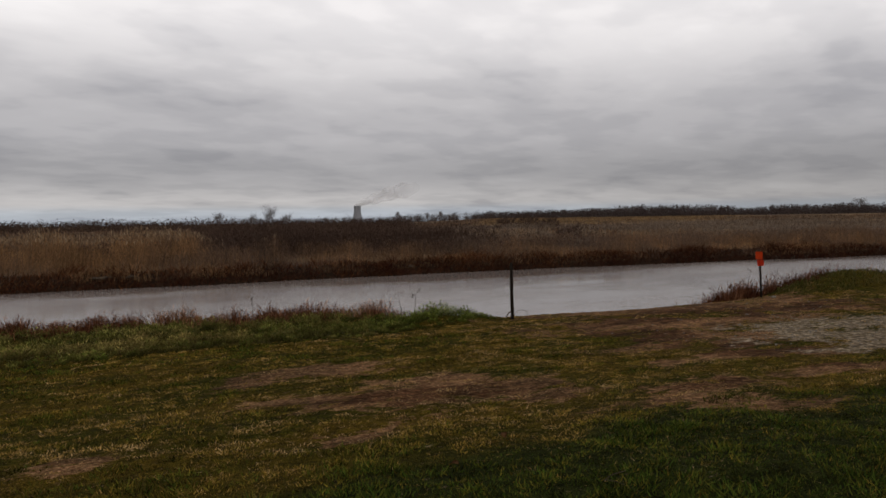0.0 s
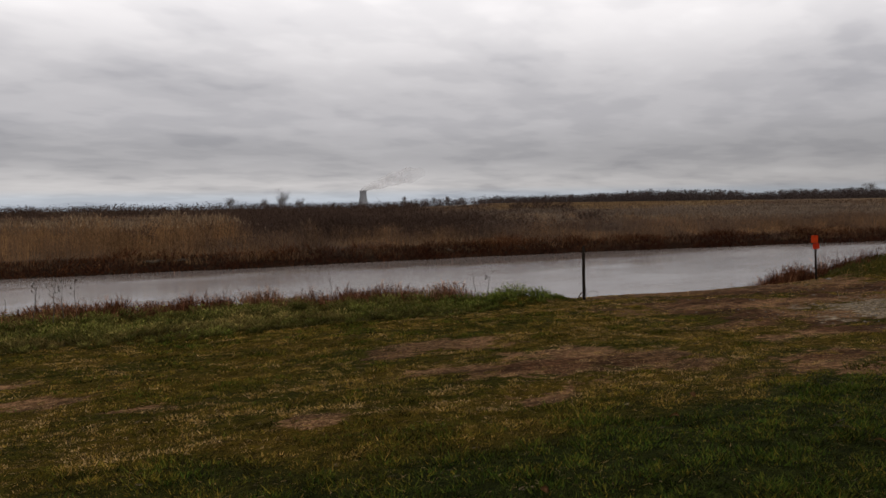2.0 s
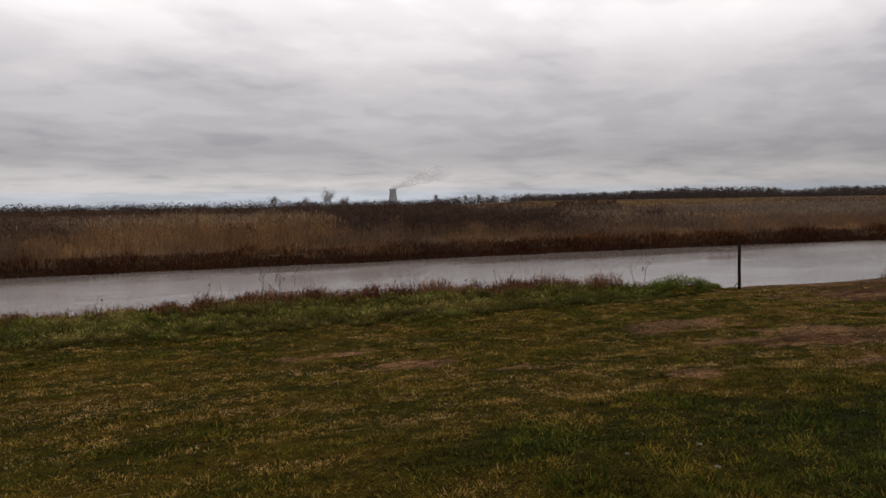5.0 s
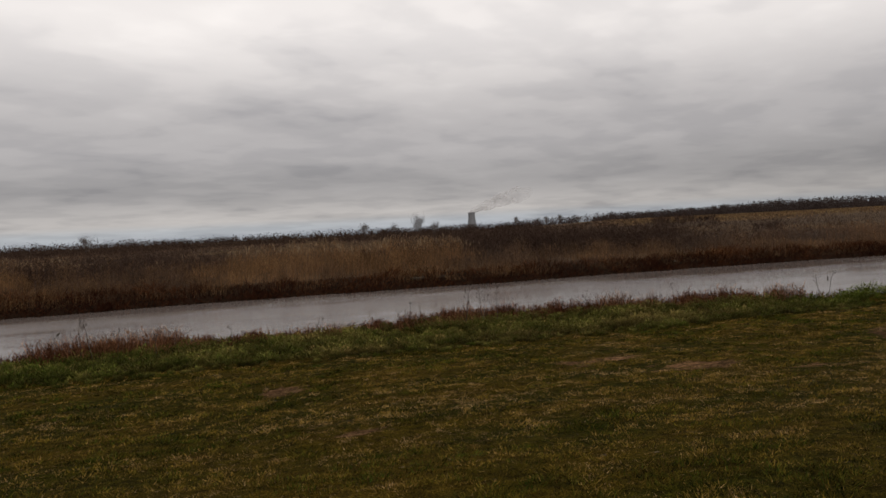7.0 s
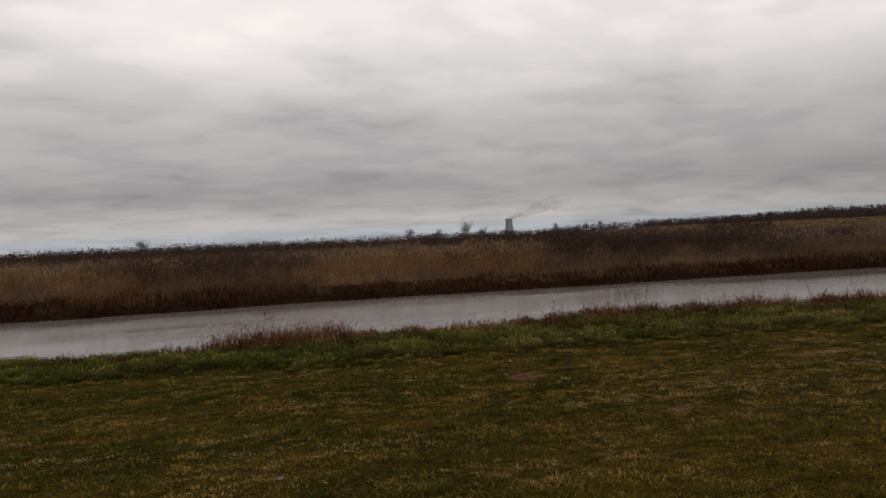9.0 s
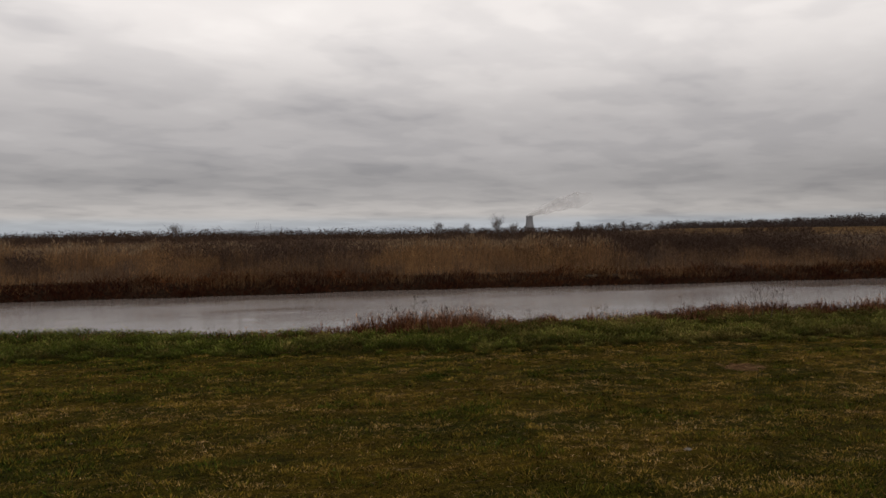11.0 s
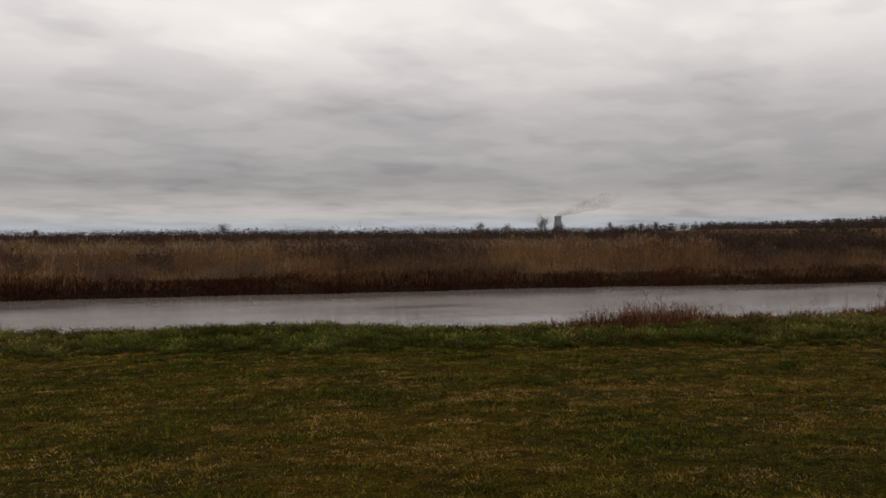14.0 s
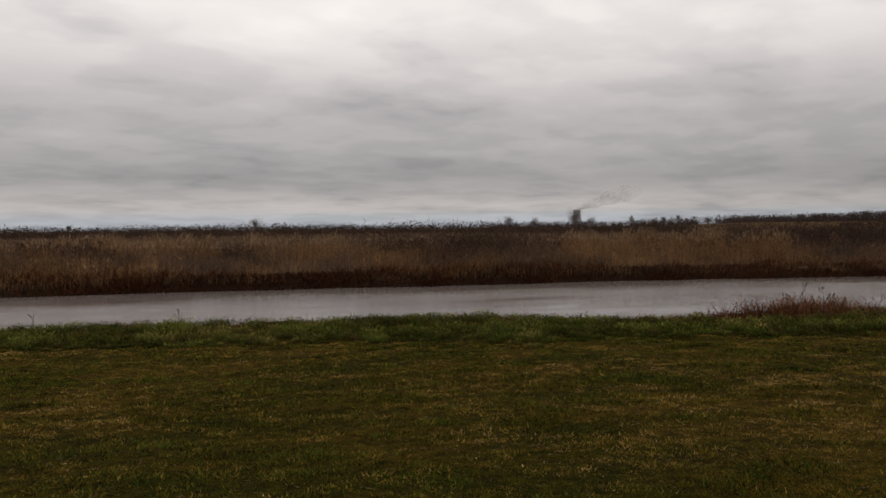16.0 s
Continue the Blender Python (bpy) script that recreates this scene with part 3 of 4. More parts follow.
v = blades(x, y, height(x, y) - 0.01, h, 0.014 + 0.014 * rng.random(n), h * rng.uniform(0.2, 1.4, n), 0.15, 2)
dry = np.clip(0.35 + 0.5 * (value_noise(x, y, 1.5, 37) - 0.3) + rng.normal(0, 0.22, n), 0, 1)
soup("rise_grass", v, np.repeat(0.15 + 0.6 * value_noise(x, y, 0.5, 40, 2) * rng.random(n), 9), np.repeat(dry, 9), BANK_GRASS, "rough green and straw grass on the rise beside the ramp", "grass")

# dead weeds at the near water's edge
x = np.concatenate([rng.uniform(-45, 34, 230000), rng.uniform(12.9, 16.5, 9000), rng.normal(13.25, 0.16, 260), rng.normal(13.75, 0.14, 320)])
u = np.concatenate([rng.uniform(-0.35, 1.9, 230000), rng.uniform(-0.3, 0.9, 9000), rng.normal(-0.85, 0.10, 260), rng.normal(-0.75, 0.10, 320)])
y = near_edge(x) - u
amount = np.interp(x, (-45, -30, -16, -13.6, -13.0, -11.0, -10.4, -7, -5, -3, 0, 3.5, 4.6, 5.2, 11.3, 11.7, 13.0, 14.2, 15.2, 34), (0.1, 0.12, 0.12, 0.3, 1, 1, 0.9, 1.2, 0.9, 0.7, 0.7, 0.7, 0.2, 0, 0, 0.3, 0.9, 0.6, 0.25, 0.25))
band = smooth(-0.35, 0.2, u) * np.where((x > 10) & (x < 15), smooth(0.9, 0.4, u), smooth(1.9, 1.1, u))
band = np.where(u < -0.5, 1.0, band)
keep = rng.random(len(x)) < amount * band * 1.6 * smooth(0.25, 0.7, value_noise(x, y, 0.5, 41, 2))
x, y, u = x[keep], y[keep], u[keep]
n = len(x)
tall = np.interp(x, (-45, -13.8, -13.0, -11.0, -10.2, -6, -5, -3, 0, 4, 11, 13, 16, 34), (0.14, 0.2, 0.40, 0.42, 0.18, 0.20, 0.32, 0.30, 0.28, 0.30, 0.30, 0.40, 0.34, 0.3))
h = tall * (0.2 + 1.0 * rng.random(n) ** 1.4) * (0.2 + 1.5 * value_noise(x, y, 0.35, 42, 2))
z = height(x, y) - 0.02
way, lean = rng.random(n) * 2 * np.pi, h * rng.uniform(0.05, 0.7, n)
v = [blades(x, y, z, h, 0.012 + 0.012 * rng.random(n), lean, 0, 1, way)]
for k in range(2):
    f = rng.uniform(0.25, 0.9, n)
    v.append(blades(x + np.cos(way) * lean * f, y + np.sin(way) * lean * f, z + h * f, h * rng.uniform(0.05, 0.28, n), 0.012 + 0.012 * rng.random(n), h * rng.uniform(0.08, 0.30, n)))
v = np.concatenate(v)
dry = np.clip(value_noise(x, y, 1.2, 43) * 1.2 - 0.2 - 0.35 * smooth(10, 12, x) + rng.normal(0, 0.25, n), 0, 1)
soup("bank_weeds", v, np.tile(np.repeat(rng.random(n), 3), 3), np.tile(np.repeat(dry, 3), 3), WEED, "dead red-brown weeds at the water's edge", "weeds")

# red-brown sedge on the far shore
x = rng.uniform(-62, 66, 130000)
w = -0.15 + 4.2 * rng.random(len(x)) ** 1.2
y = far_edge(x) + w
keep = (w < 1.0 + 2.6 * value_noise(x, y, 3, 51) ** 1.5) & (rng.random(len(x)) < 0.3 + 0.9 * value_noise(x, y, 0.9, 52))
x, y, w = x[keep], y[keep], w[keep]
n = len(x)
h = (0.13 + 0.22 * rng.random(n)) * (0.15 + 1.6 * value_noise(x, y, 0.9, 53)) * (0.8 + 0.35 * np.clip(w, 0, 3))
v = blades(x, y, height(x, y) - 0.03, h, 0.018 + 0.03 * rng.random(n), h * rng.uniform(0.5, 2.0, n))
# dry falls towards the water, painting in the dark shadow line along the shore
dry = np.clip(1.3 * value_noise(x, y, 2.2, 54) - 0.30 - 0.45 * smooth(1.6, 0.2, w) + rng.normal(0, 0.25, n), 0, 1)
soup("shore_sedge", v, np.repeat(rng.random(n), 3), np.repeat(dry, 3), SEDGE, "dark red-brown sedge along the far shore", "sedge")


# the reed bed
def plumed(x, y):
    """Where the tall plumed reeds grow, 0 to 1."""
    w = y - np.interp(x, FAR_X, FAR_Y)
    a = smooth(5.0, -2.0, np.abs(x + 1) - 6) * smooth(4, 9, w)
    b = smooth(6, -2, np.abs(x + 27) - 9) * smooth(4, 9, w)
    return np.maximum(a, b) * smooth(0.25, 0.45, value_noise(x, y, 5, 61))


def scrubby(x, y):
    """Where dark scrub takes over, 0 to 1."""
    a = smooth(1.25, 0.75, np.hypot((x - 15.5) / 9, (y - 46) / 13) + 0.6 * (value_noise(x, y, 5, 69, 2) - 0.5))
    b = 0.75 * smooth(1.4, 0.5, np.hypot((x + 12.5) / 5, (y - 39) / 5) + 0.8 * (value_noise(x, y, 3, 70, 2) - 0.5))
    return np.maximum(a, b)


def reed_top(x, y):
    return np.interp(x, (-60, 6, 14, 24, 40, 70), (1.43, 1.43, 1.05, 1.0, 1.05, 1.05))


def thicket(x, y):
    """Where grey-brown weeds stand between the reeds, 0 to 1."""
    return smooth(0.50, 0.62, value_noise(x * 0.6, y, 4.5, 67, 3))


x = rng.uniform(-70, 75, 172000)
w = 0.5 + 21.4 * rng.random(len(x)) ** 1.25
y = far_edge(x) + w
keep = rng.random(len(x)) > 0.75 * scrubby(x, y)
keep &= rng.random(len(x)) < 0.30 + 0.70 * smooth(0.3, 0.6, value_noise(x, y, 1.3, 62, 2))
x, y, w = x[keep], y[keep], w[keep]
n = len(x)
pl, grey = plumed(x, y), thicket(x, y) * smooth(0.2, 1.5, w)
clump = value_noise(x, y, 1.5, 63, 2)
front = smooth(-2.0, 2.5 + 6.0 * value_noise(x, 0 * y, 4.0, 66, 2), w)
h = reed_top(x, y) * (0.55 + 0.26 * rng.random(n) + 0.20 * pl * smooth(6, 10, w)) * front * (0.50 + 0.85 * smooth(0.2, 0.8, clump)) * (1 - 0.22 * grey)
z = height(x, y)
tussock = np.exp(-((w - 2.6) / 1.6) ** 2) * smooth(0.52, 0.66, value_noise(x * 0.7, y, 1.6, 68, 2))
dry = np.clip(0.34 - 0.14 * smooth(12, 24, x) + 0.34 * pl + 0.75 * (value_noise(x * 0.7, y, 2.4, 64, 3) - 0.45) + 0.45 * tussock - 0.42 * grey - 0.3 * scrubby(x, y) + rng.normal(0, 0.12, n), 0, 1)
tone = np.clip(0.40 + 0.75 * (value_noise(x, y * 0.6, 1.1, 65, 3) - 0.5) + 0.55 * (rng.random(n) - 0.5) + 0.15 * smooth(12, 24, x) + 0.22 * tussock, 0, 1)
way = rng.normal(0.4, 0.9, n)
stem = blades(x, y, z, h, 0.009 + 0.010 * rng.random(n), h * rng.uniform(0.02, 0.3, n), 0, 1, way)
leaf = []
for k in range(3):
    f = rng.uniform(0.1, 0.85, n)
    leaf.append(blades(x, y, z + h * f, h * rng.uniform(0.08, 0.26, n), 0.012 + 0.012 * rng.random(n), h * rng.uniform(0.05, 0.30, n)))
v = np.concatenate([stem] + leaf)
soup("reed_bed", v, np.tile(np.repeat(tone, 3), 4), np.tile(np.repeat(dry, 3), 4), REED, "dense bed of tall dead tan reeds on the far shore", "reeds")
pick = (rng.random(n) < 0.42 * pl + 0.015) & (h > 1.0 + 0.3 * rng.random(n))
px, py, pz, ph = x[pick], y[pick], z[pick], h[pick]
m = len(px)
fans = [blades(px, py, pz + ph * 0.93 - 0.05 * k, 0.10 + 0.08 * rng.random(m), 0.016 + 0.014 * rng.random(m), 0.03 + 0.06 * rng.random(m), 0, 1) for k in range(3)]
soup("reed_plumes", np.concatenate(fans), np.tile(np.repeat(rng.random(m), 3), 3), np.tile(np.repeat(rng.random(m), 3), 3), PLUME, "pale feathery seed plumes on top of the reeds", "reeds")


# marsh behind the reeds: tufts of pale grass
def tufts(n, x0, x1, y0, y1, hh, ww, each, choose):
    x, y = scatter(n, x0, x1, y0, y1)
    keep = choose(x, y)
    x, y = x[keep], y[keep]
    n = len(x)
    size = rng.uniform(0.7, 1.3, n)
    x, y, size = np.repeat(x, each), np.repeat(y, each), np.repeat(size, each)
    x, y = x + rng.normal(0, ww, len(x)), y + rng.normal(0, ww, len(x))
    h = hh * size * rng.uniform(0.5, 1.1, len(x))
    return x, y, h


x, y, h = tufts(42000, -230, 330, 40, 420, 0.75, 0.6, 5, lambda x, y: (y - np.interp(x, FAR_X, FAR_Y) > 15) & (rng.random(len(x)) < np.clip(70 / np.hypot(x, y), 0, 1)))
n = len(x)
v = blades(x, y, height(x, y) - 0.05, h, 0.04 + 0.0006 * np.hypot(x, y), h * rng.uniform(0.1, 1.2, n))
dry = np.clip(0.9 * value_noise(x, y, 30, 71) - 0.25 + rng.normal(0, 0.12, n), 0, 1)
soup("marsh_grass", v, np.repeat(0.2 + 0.5 * rng.random(n), 3), np.repeat(dry, 3), REED, "pale dead marsh grass stretching into the distance", "grass")


def in_field(x, y):
    """The open golden field beyond the marsh, 0 to 1."""
    a = np.degrees(np.arctan2(x + 8, y))
    return smooth(33.5, 36, a) * smooth(56, 50, a) * smooth(140, 200, np.hypot(x, y))


x, y, h = tufts(60000, 70, 560, 80, 560, 0.45, 0.8, 5, lambda x, y: rng.random(len(x)) < in_field(x, y) * np.clip(140 / np.hypot(x, y), 0, 1))
n = len(x)
v = blades(x, y, height(x, y) - 0.05, h, 0.06 + 0.0009 * np.hypot(x, y), h * rng.uniform(0.3, 1.6, n))
soup("field_grass", v, np.repeat(rng.uniform(0.3, 0.8, n), 3), np.repeat(np.clip(1.5 * value_noise(x, y * 3, 90, 72) - 0.25 + rng.normal(0, 0.1, n), 0, 1), 3), FIELD, "golden dead grass of the open field beyond the marsh", "grass")


# bare scrub and far woods: fans of fine twigs
def twigs(x, y, z, h, spread, count, width, fine=1.0):
    """For each plant, short twigs all through a rounded head that reaches down to the ground."""
    x, y, z, h, spread = (np.repeat(a, count) for a in (x, y, z, h, spread))
    k = len(x)
    a, r = rng.random(k) * 2 * np.pi, np.sqrt(rng.random(k))
    top = h * np.sqrt(np.clip(1.05 - r ** 2, 0.05, 1)) * rng.uniform(0.75, 1.1, k)
    low = top * rng.uniform(0.0, 0.9, k)
    ln = np.minimum(top - low + 0.04 * h, h * fine * rng.uniform(0.08, 0.20, k))
    base = np.stack([x + np.cos(a) * r * spread, y + np.sin(a) * r * spread, z + low + 0.3 * ln], 1)
    way = rng.normal(0, 1, (k, 3)) + (0, 0, 0.7)
    way /= np.linalg.norm(way, axis=1, keepdims=True)
    side = np.cross(way, rng.normal(0, 1, (k, 3)))
    side *= (width * (0.3 + 0.4 * rng.random(k)) / np.linalg.norm(side, axis=1))[:, None]
    return np.stack([base - side, base + side, base + way * ln[:, None] * 1.3], 1).reshape(-1, 3), k


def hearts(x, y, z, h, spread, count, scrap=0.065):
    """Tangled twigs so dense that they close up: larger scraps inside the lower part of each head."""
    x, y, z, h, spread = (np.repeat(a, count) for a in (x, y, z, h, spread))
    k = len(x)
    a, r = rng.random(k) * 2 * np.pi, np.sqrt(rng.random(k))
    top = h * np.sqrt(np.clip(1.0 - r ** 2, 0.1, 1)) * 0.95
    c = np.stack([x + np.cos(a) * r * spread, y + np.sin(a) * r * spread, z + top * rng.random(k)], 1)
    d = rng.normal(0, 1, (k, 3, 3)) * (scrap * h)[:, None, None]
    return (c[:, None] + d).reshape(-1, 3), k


def scrub_mass(name, n, x0, x1, y0, y1, hh, spread, count, width, choose, mat, label, category, fine=1.0, dense=0):
    x, y = scatter(n, x0, x1, y0, y1)
    keep = choose(x, y)
    x, y = x[keep], y[keep]
    f = rng.uniform(0.88, 1.10, len(x)) * (0.75 + 0.5 * value_noise(x, y, 25, 81))
    if dense:
        f = f * np.clip(np.hypot(x, y) / 210, 0.55, 1.2) * np.interp(x / y, (-0.5, 0.0), (0.88, 1.0))
    v, k = twigs(x, y, height(x, y) - 0.05, hh * f, spread * f, count, width, fine)
    hue = np.clip(value_noise(x, y, 18, 82) * 1.3 - 0.15, 0, 1)
    v2, k2 = hearts(x, y, height(x, y), hh * f, spread * f, dense, 0.04)
    # scraps inside the heads are toned darker, which paints in their inner shade
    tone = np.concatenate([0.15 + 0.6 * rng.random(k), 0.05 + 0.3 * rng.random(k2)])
    dry = np.concatenate([np.repeat(hue, count), np.repeat(hue, dense)])
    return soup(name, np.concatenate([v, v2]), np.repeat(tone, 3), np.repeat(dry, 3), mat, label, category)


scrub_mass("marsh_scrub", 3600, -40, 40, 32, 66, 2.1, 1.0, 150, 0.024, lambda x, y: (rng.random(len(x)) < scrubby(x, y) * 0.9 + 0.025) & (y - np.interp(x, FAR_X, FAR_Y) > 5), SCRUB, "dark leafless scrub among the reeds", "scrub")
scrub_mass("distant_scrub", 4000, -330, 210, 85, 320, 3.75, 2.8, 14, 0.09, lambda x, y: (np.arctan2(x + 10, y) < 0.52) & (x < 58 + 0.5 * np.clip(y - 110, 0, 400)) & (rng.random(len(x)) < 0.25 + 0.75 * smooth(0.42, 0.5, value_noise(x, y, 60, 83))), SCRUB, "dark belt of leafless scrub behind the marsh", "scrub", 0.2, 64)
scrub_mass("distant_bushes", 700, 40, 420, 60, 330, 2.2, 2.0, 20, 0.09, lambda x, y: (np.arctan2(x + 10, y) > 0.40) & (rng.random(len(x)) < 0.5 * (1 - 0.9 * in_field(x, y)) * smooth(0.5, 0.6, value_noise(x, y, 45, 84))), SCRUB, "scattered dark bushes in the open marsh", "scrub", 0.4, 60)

scrub_mass("pale_bushes", 5200, 18, 330, 30, 260, 1.2, 1.3, 34, 0.05, lambda x, y: (np.arctan2(x + 5, y) > 0.44) & (y - np.interp(x, FAR_X, FAR_Y) > 9) & (rng.random(len(x)) < np.clip(60 / np.hypot(x, y), 0, 1) * (1 - 0.88 * in_field(x, y)) * smooth(0.40, 0.60, value_noise(x, y, 14, 88))), PALE_SCRUB, "pale grey leafless bushes across the open marsh", "scrub", 0.6)


scrub_mass("pale_bushes", 2600, 13, 125, 24, 105, 1.25, 1.2, 60, 0.03, lambda x, y: (np.arctan2(x + 5, y) > 0.36) & (y - np.interp(x, FAR_X, FAR_Y) > 10) & (rng.random(len(x)) < smooth(0.38, 0.62, value_noise(x, y, 12, 89))), PALE_SCRUB, "pale grey leafless bushes across the near marsh", "scrub")


def wood_belt(n, a0, a1, far, deep, hh, spread, count, width, seed, label):
    """Woods along an arc: bearings a0 to a1 in degrees from the way across the canal, far metres off."""
    a = np.radians(rng.uniform(a0, a1, n))
    d = far(np.degrees(a)) + rng.normal(0, deep, n)
    x, y = np.sin(a) * d - 10, np.cos(a) * d
    f = rng.uniform(0.88, 1.05, n) * (0.50 + 0.72 * value_noise(np.degrees(a), 0 * a, 2.5, seed, 4)) * d / far(np.degrees(a))
    v, k = twigs(x, y, height(x, y) - 0.1, hh(np.degrees(a)) * f, spread * f, count, width, 0.3)
    hue = np.clip(value_noise(np.degrees(a), d, 4.0, seed + 1) * 1.3 - 0.15, 0, 1)
    v2, k2 = hearts(x, y, height(x, y), hh(np.degrees(a)) * f, spread * f, 64, 0.05)
    tone, dry = 0.36 + 0.14 * rng.random(k + k2), np.concatenate([np.repeat(hue, count), np.repeat(hue, 64)])
    return soup("far_treeline", np.concatenate([v, v2]), np.repeat(tone, 3), np.repeat(dry, 3), FAR_WOOD, label, "trees")


wood_belt(2000, -60, 85, lambda a: 900 + 0 * a, 50, lambda a: np.interp(a, (-60, -20, 5, 15, 22, 29, 38, 85), (7.5, 7.5, 9.0, 9.5, 10.5, 13.5, 12.5, 11.5)), 5.0, 3, 0.30, 85, "low dark line of leafless woods on the horizon")
wood_belt(1500, 33, 85, lambda a: 620 + 0 * a, 30, lambda a: np.interp(a, (33, 39, 46, 55, 85), (4.5, 9.6, 11.2, 10.2, 10.2)), 4.2, 4, 0.22, 87, "leafless woods along the far edge of the marsh")

# ---- things ----
def part(name, bm, mat, parent=None, label=""):
    me = bpy.data.meshes.new(name)
    bm.to_mesh(me)
    bm.free()
    me.materials.append(mat)
    ob = new(name, me)
    if parent is not None:
        ob.parent = parent
    return tagged(ob, label) if label else ob


def tube(bm, points, radii, sides=8):
    """A tapered tube along points, closed at both ends."""
    rings = []
    for k, (p, r) in enumerate(zip(points, radii)):
        p = Vector(p)
        q = Vector(points[min(k + 1, len(points) - 1)]) - Vector(points[max(k - 1, 0)])
        m = q.to_track_quat("Z", "Y").to_matrix()
        rings.append([bm.verts.new(p + m @ Vector((r * math.cos(a), r * math.sin(a), 0))) for a in (2 * math.pi * i / sides for i in range(sides))])
    for a, b in zip(rings, rings[1:]):
        for i in range(sides):
            f = bm.faces.new((a[i], a[(i + 1) % sides], b[(i + 1) % sides], b[i]))
            f.smooth = sides > 5
    bm.faces.new(rings[0][::-1])
    bm.faces.new(rings[-1])
    return bm


def base_z(x, y):
    return float(height(np.array([x]), np.array([y]))[0])


def thing(name, x, y, z, label, category, group=""):
    ob = new(name)
    ob.empty_display_size = 0.2
    ob.matrix_basis = pose(x, y, z)
    return tagged(ob, label, category, group)


# wooden post at the water's edge, with a wire left on it
def mooring_post():
    x, y = 6.03, 10.42
    z = base_z(x, y)
    t = thing("post", x, y, z, "dark weathered wooden post beside the canal ramp", "post")
    bm = bmesh.new()
    top = 0.76 - z
    pts = [(0.002 * math.sin(k * 1.3) - 0.03 * k / 6, 0.001 * math.sin(k * 2.1), -0.35 + (top + 0.35) * k / 6) for k in range(7)]
    tube(bm, pts, [0.038, 0.037, 0.036, 0.036, 0.035, 0.034, 0.031], 10)
    part("shaft", bm, POST_WOOD, t)
    bm = bmesh.new()
    tube(bm, [(0.040 * math.cos(a * 0.9), 0.040 * math.sin(a * 0.9), 0.16 + 0.006 * a) for a in range(0, 15)], [0.004] * 15, 5)
    part("wire_wrap", bm, RUST, t, "rusty wire wound round the post")
    bm = bmesh.new()
    tube(bm, [(0.04 + 0.17 * (1 - math.cos(a)) , -0.02, 0.07 + 0.10 * math.sin(a) + 0.02) for a in (k * 0.35 for k in range(11))], [0.004] * 11, 5)
    part("wire_loop", bm, RUST, t, "loose loop of rusty wire")
    bm = bmesh.new()
    tube(bm, [(-0.03, 0, 0.18), (-0.10, 0, 0.15), (-0.15, 0.01, 0.08), (-0.17, 0.02, 0.0)], [0.012, 0.012, 0.010, 0.008], 6)
    part("wire_end", bm, RUST, t)


mooring_post()


# two plates on a thin pole
def plate(w, h, thick, corner):
    bm = bmesh.new()
    ring = []
    for cx, cz, a0 in ((w / 2 - corner, h / 2 - corner, 0), (-w / 2 + corner, h / 2 - corner, 90), (-w / 2 + corner, -h / 2 + corner, 180), (w / 2 - corner, -h / 2 + corner, 270)):
        for k in range(4):
            a = radians(a0 + 30 * k)
            ring.append((cx + corner * math.cos(a), cz + corner * math.sin(a)))
    front = [bm.verts.new((u, -thick / 2, v)) for u, v in ring]
    back = [bm.verts.new((u, thick / 2, v)) for u, v in ring]
    bm.faces.new(front)
    bm.faces.new(back[::-1])
    for i in range(len(ring)):
        j = (i + 1) % len(ring)
        bm.faces.new((front[j], front[i], back[i], back[j]))
    bmesh.ops.recalc_face_normals(bm, faces=bm.faces)
    return bm


def marker_sign():
    x, y = 12.79, 9.29
    z = base_z(x, y)
    t = thing("marker_sign", x, y, z, "thin dark pole with two orange-red plates on the bank", "sign")
    t.matrix_basis = pose(x, y, z, 0, -2.5, -42)
    top = 0.80 - z
    bm = bmesh.new()
    tube(bm, [(0, 0.03, -0.3), (0, 0.03, top * 0.5), (0, 0.03, top - 0.01)], [0.027, 0.026, 0.025], 10)
    part("pole", bm, STEEL, t)
    upper = part("plate", plate(0.160, 0.190, 0.004, 0.012), ORANGE, t, "bright orange-red upper plate")
    upper.matrix_basis = pose(-0.022, -0.004, top - 0.095, 2, 1.5, 0)
    lower = part("plate", plate(0.155, 0.150, 0.004, 0.025), RED, t, "smaller red lower plate")
    lower.matrix_basis = pose(0.006, -0.004, top - 0.278, 0, -2, 0)
    for p, d in ((upper, 0.06), (upper, -0.06), (lower, 0.045), (lower, -0.045)):
        bm = bmesh.new()
        bmesh.ops.create_cone(bm, cap_ends=True, segments=8, radius1=0.008, radius2=0.006, depth=0.008)
        b = part("bolt", bm, STEEL, p)
        b.matrix_basis = pose(0, -0.006, d, 90, 0, 0)


marker_sign()


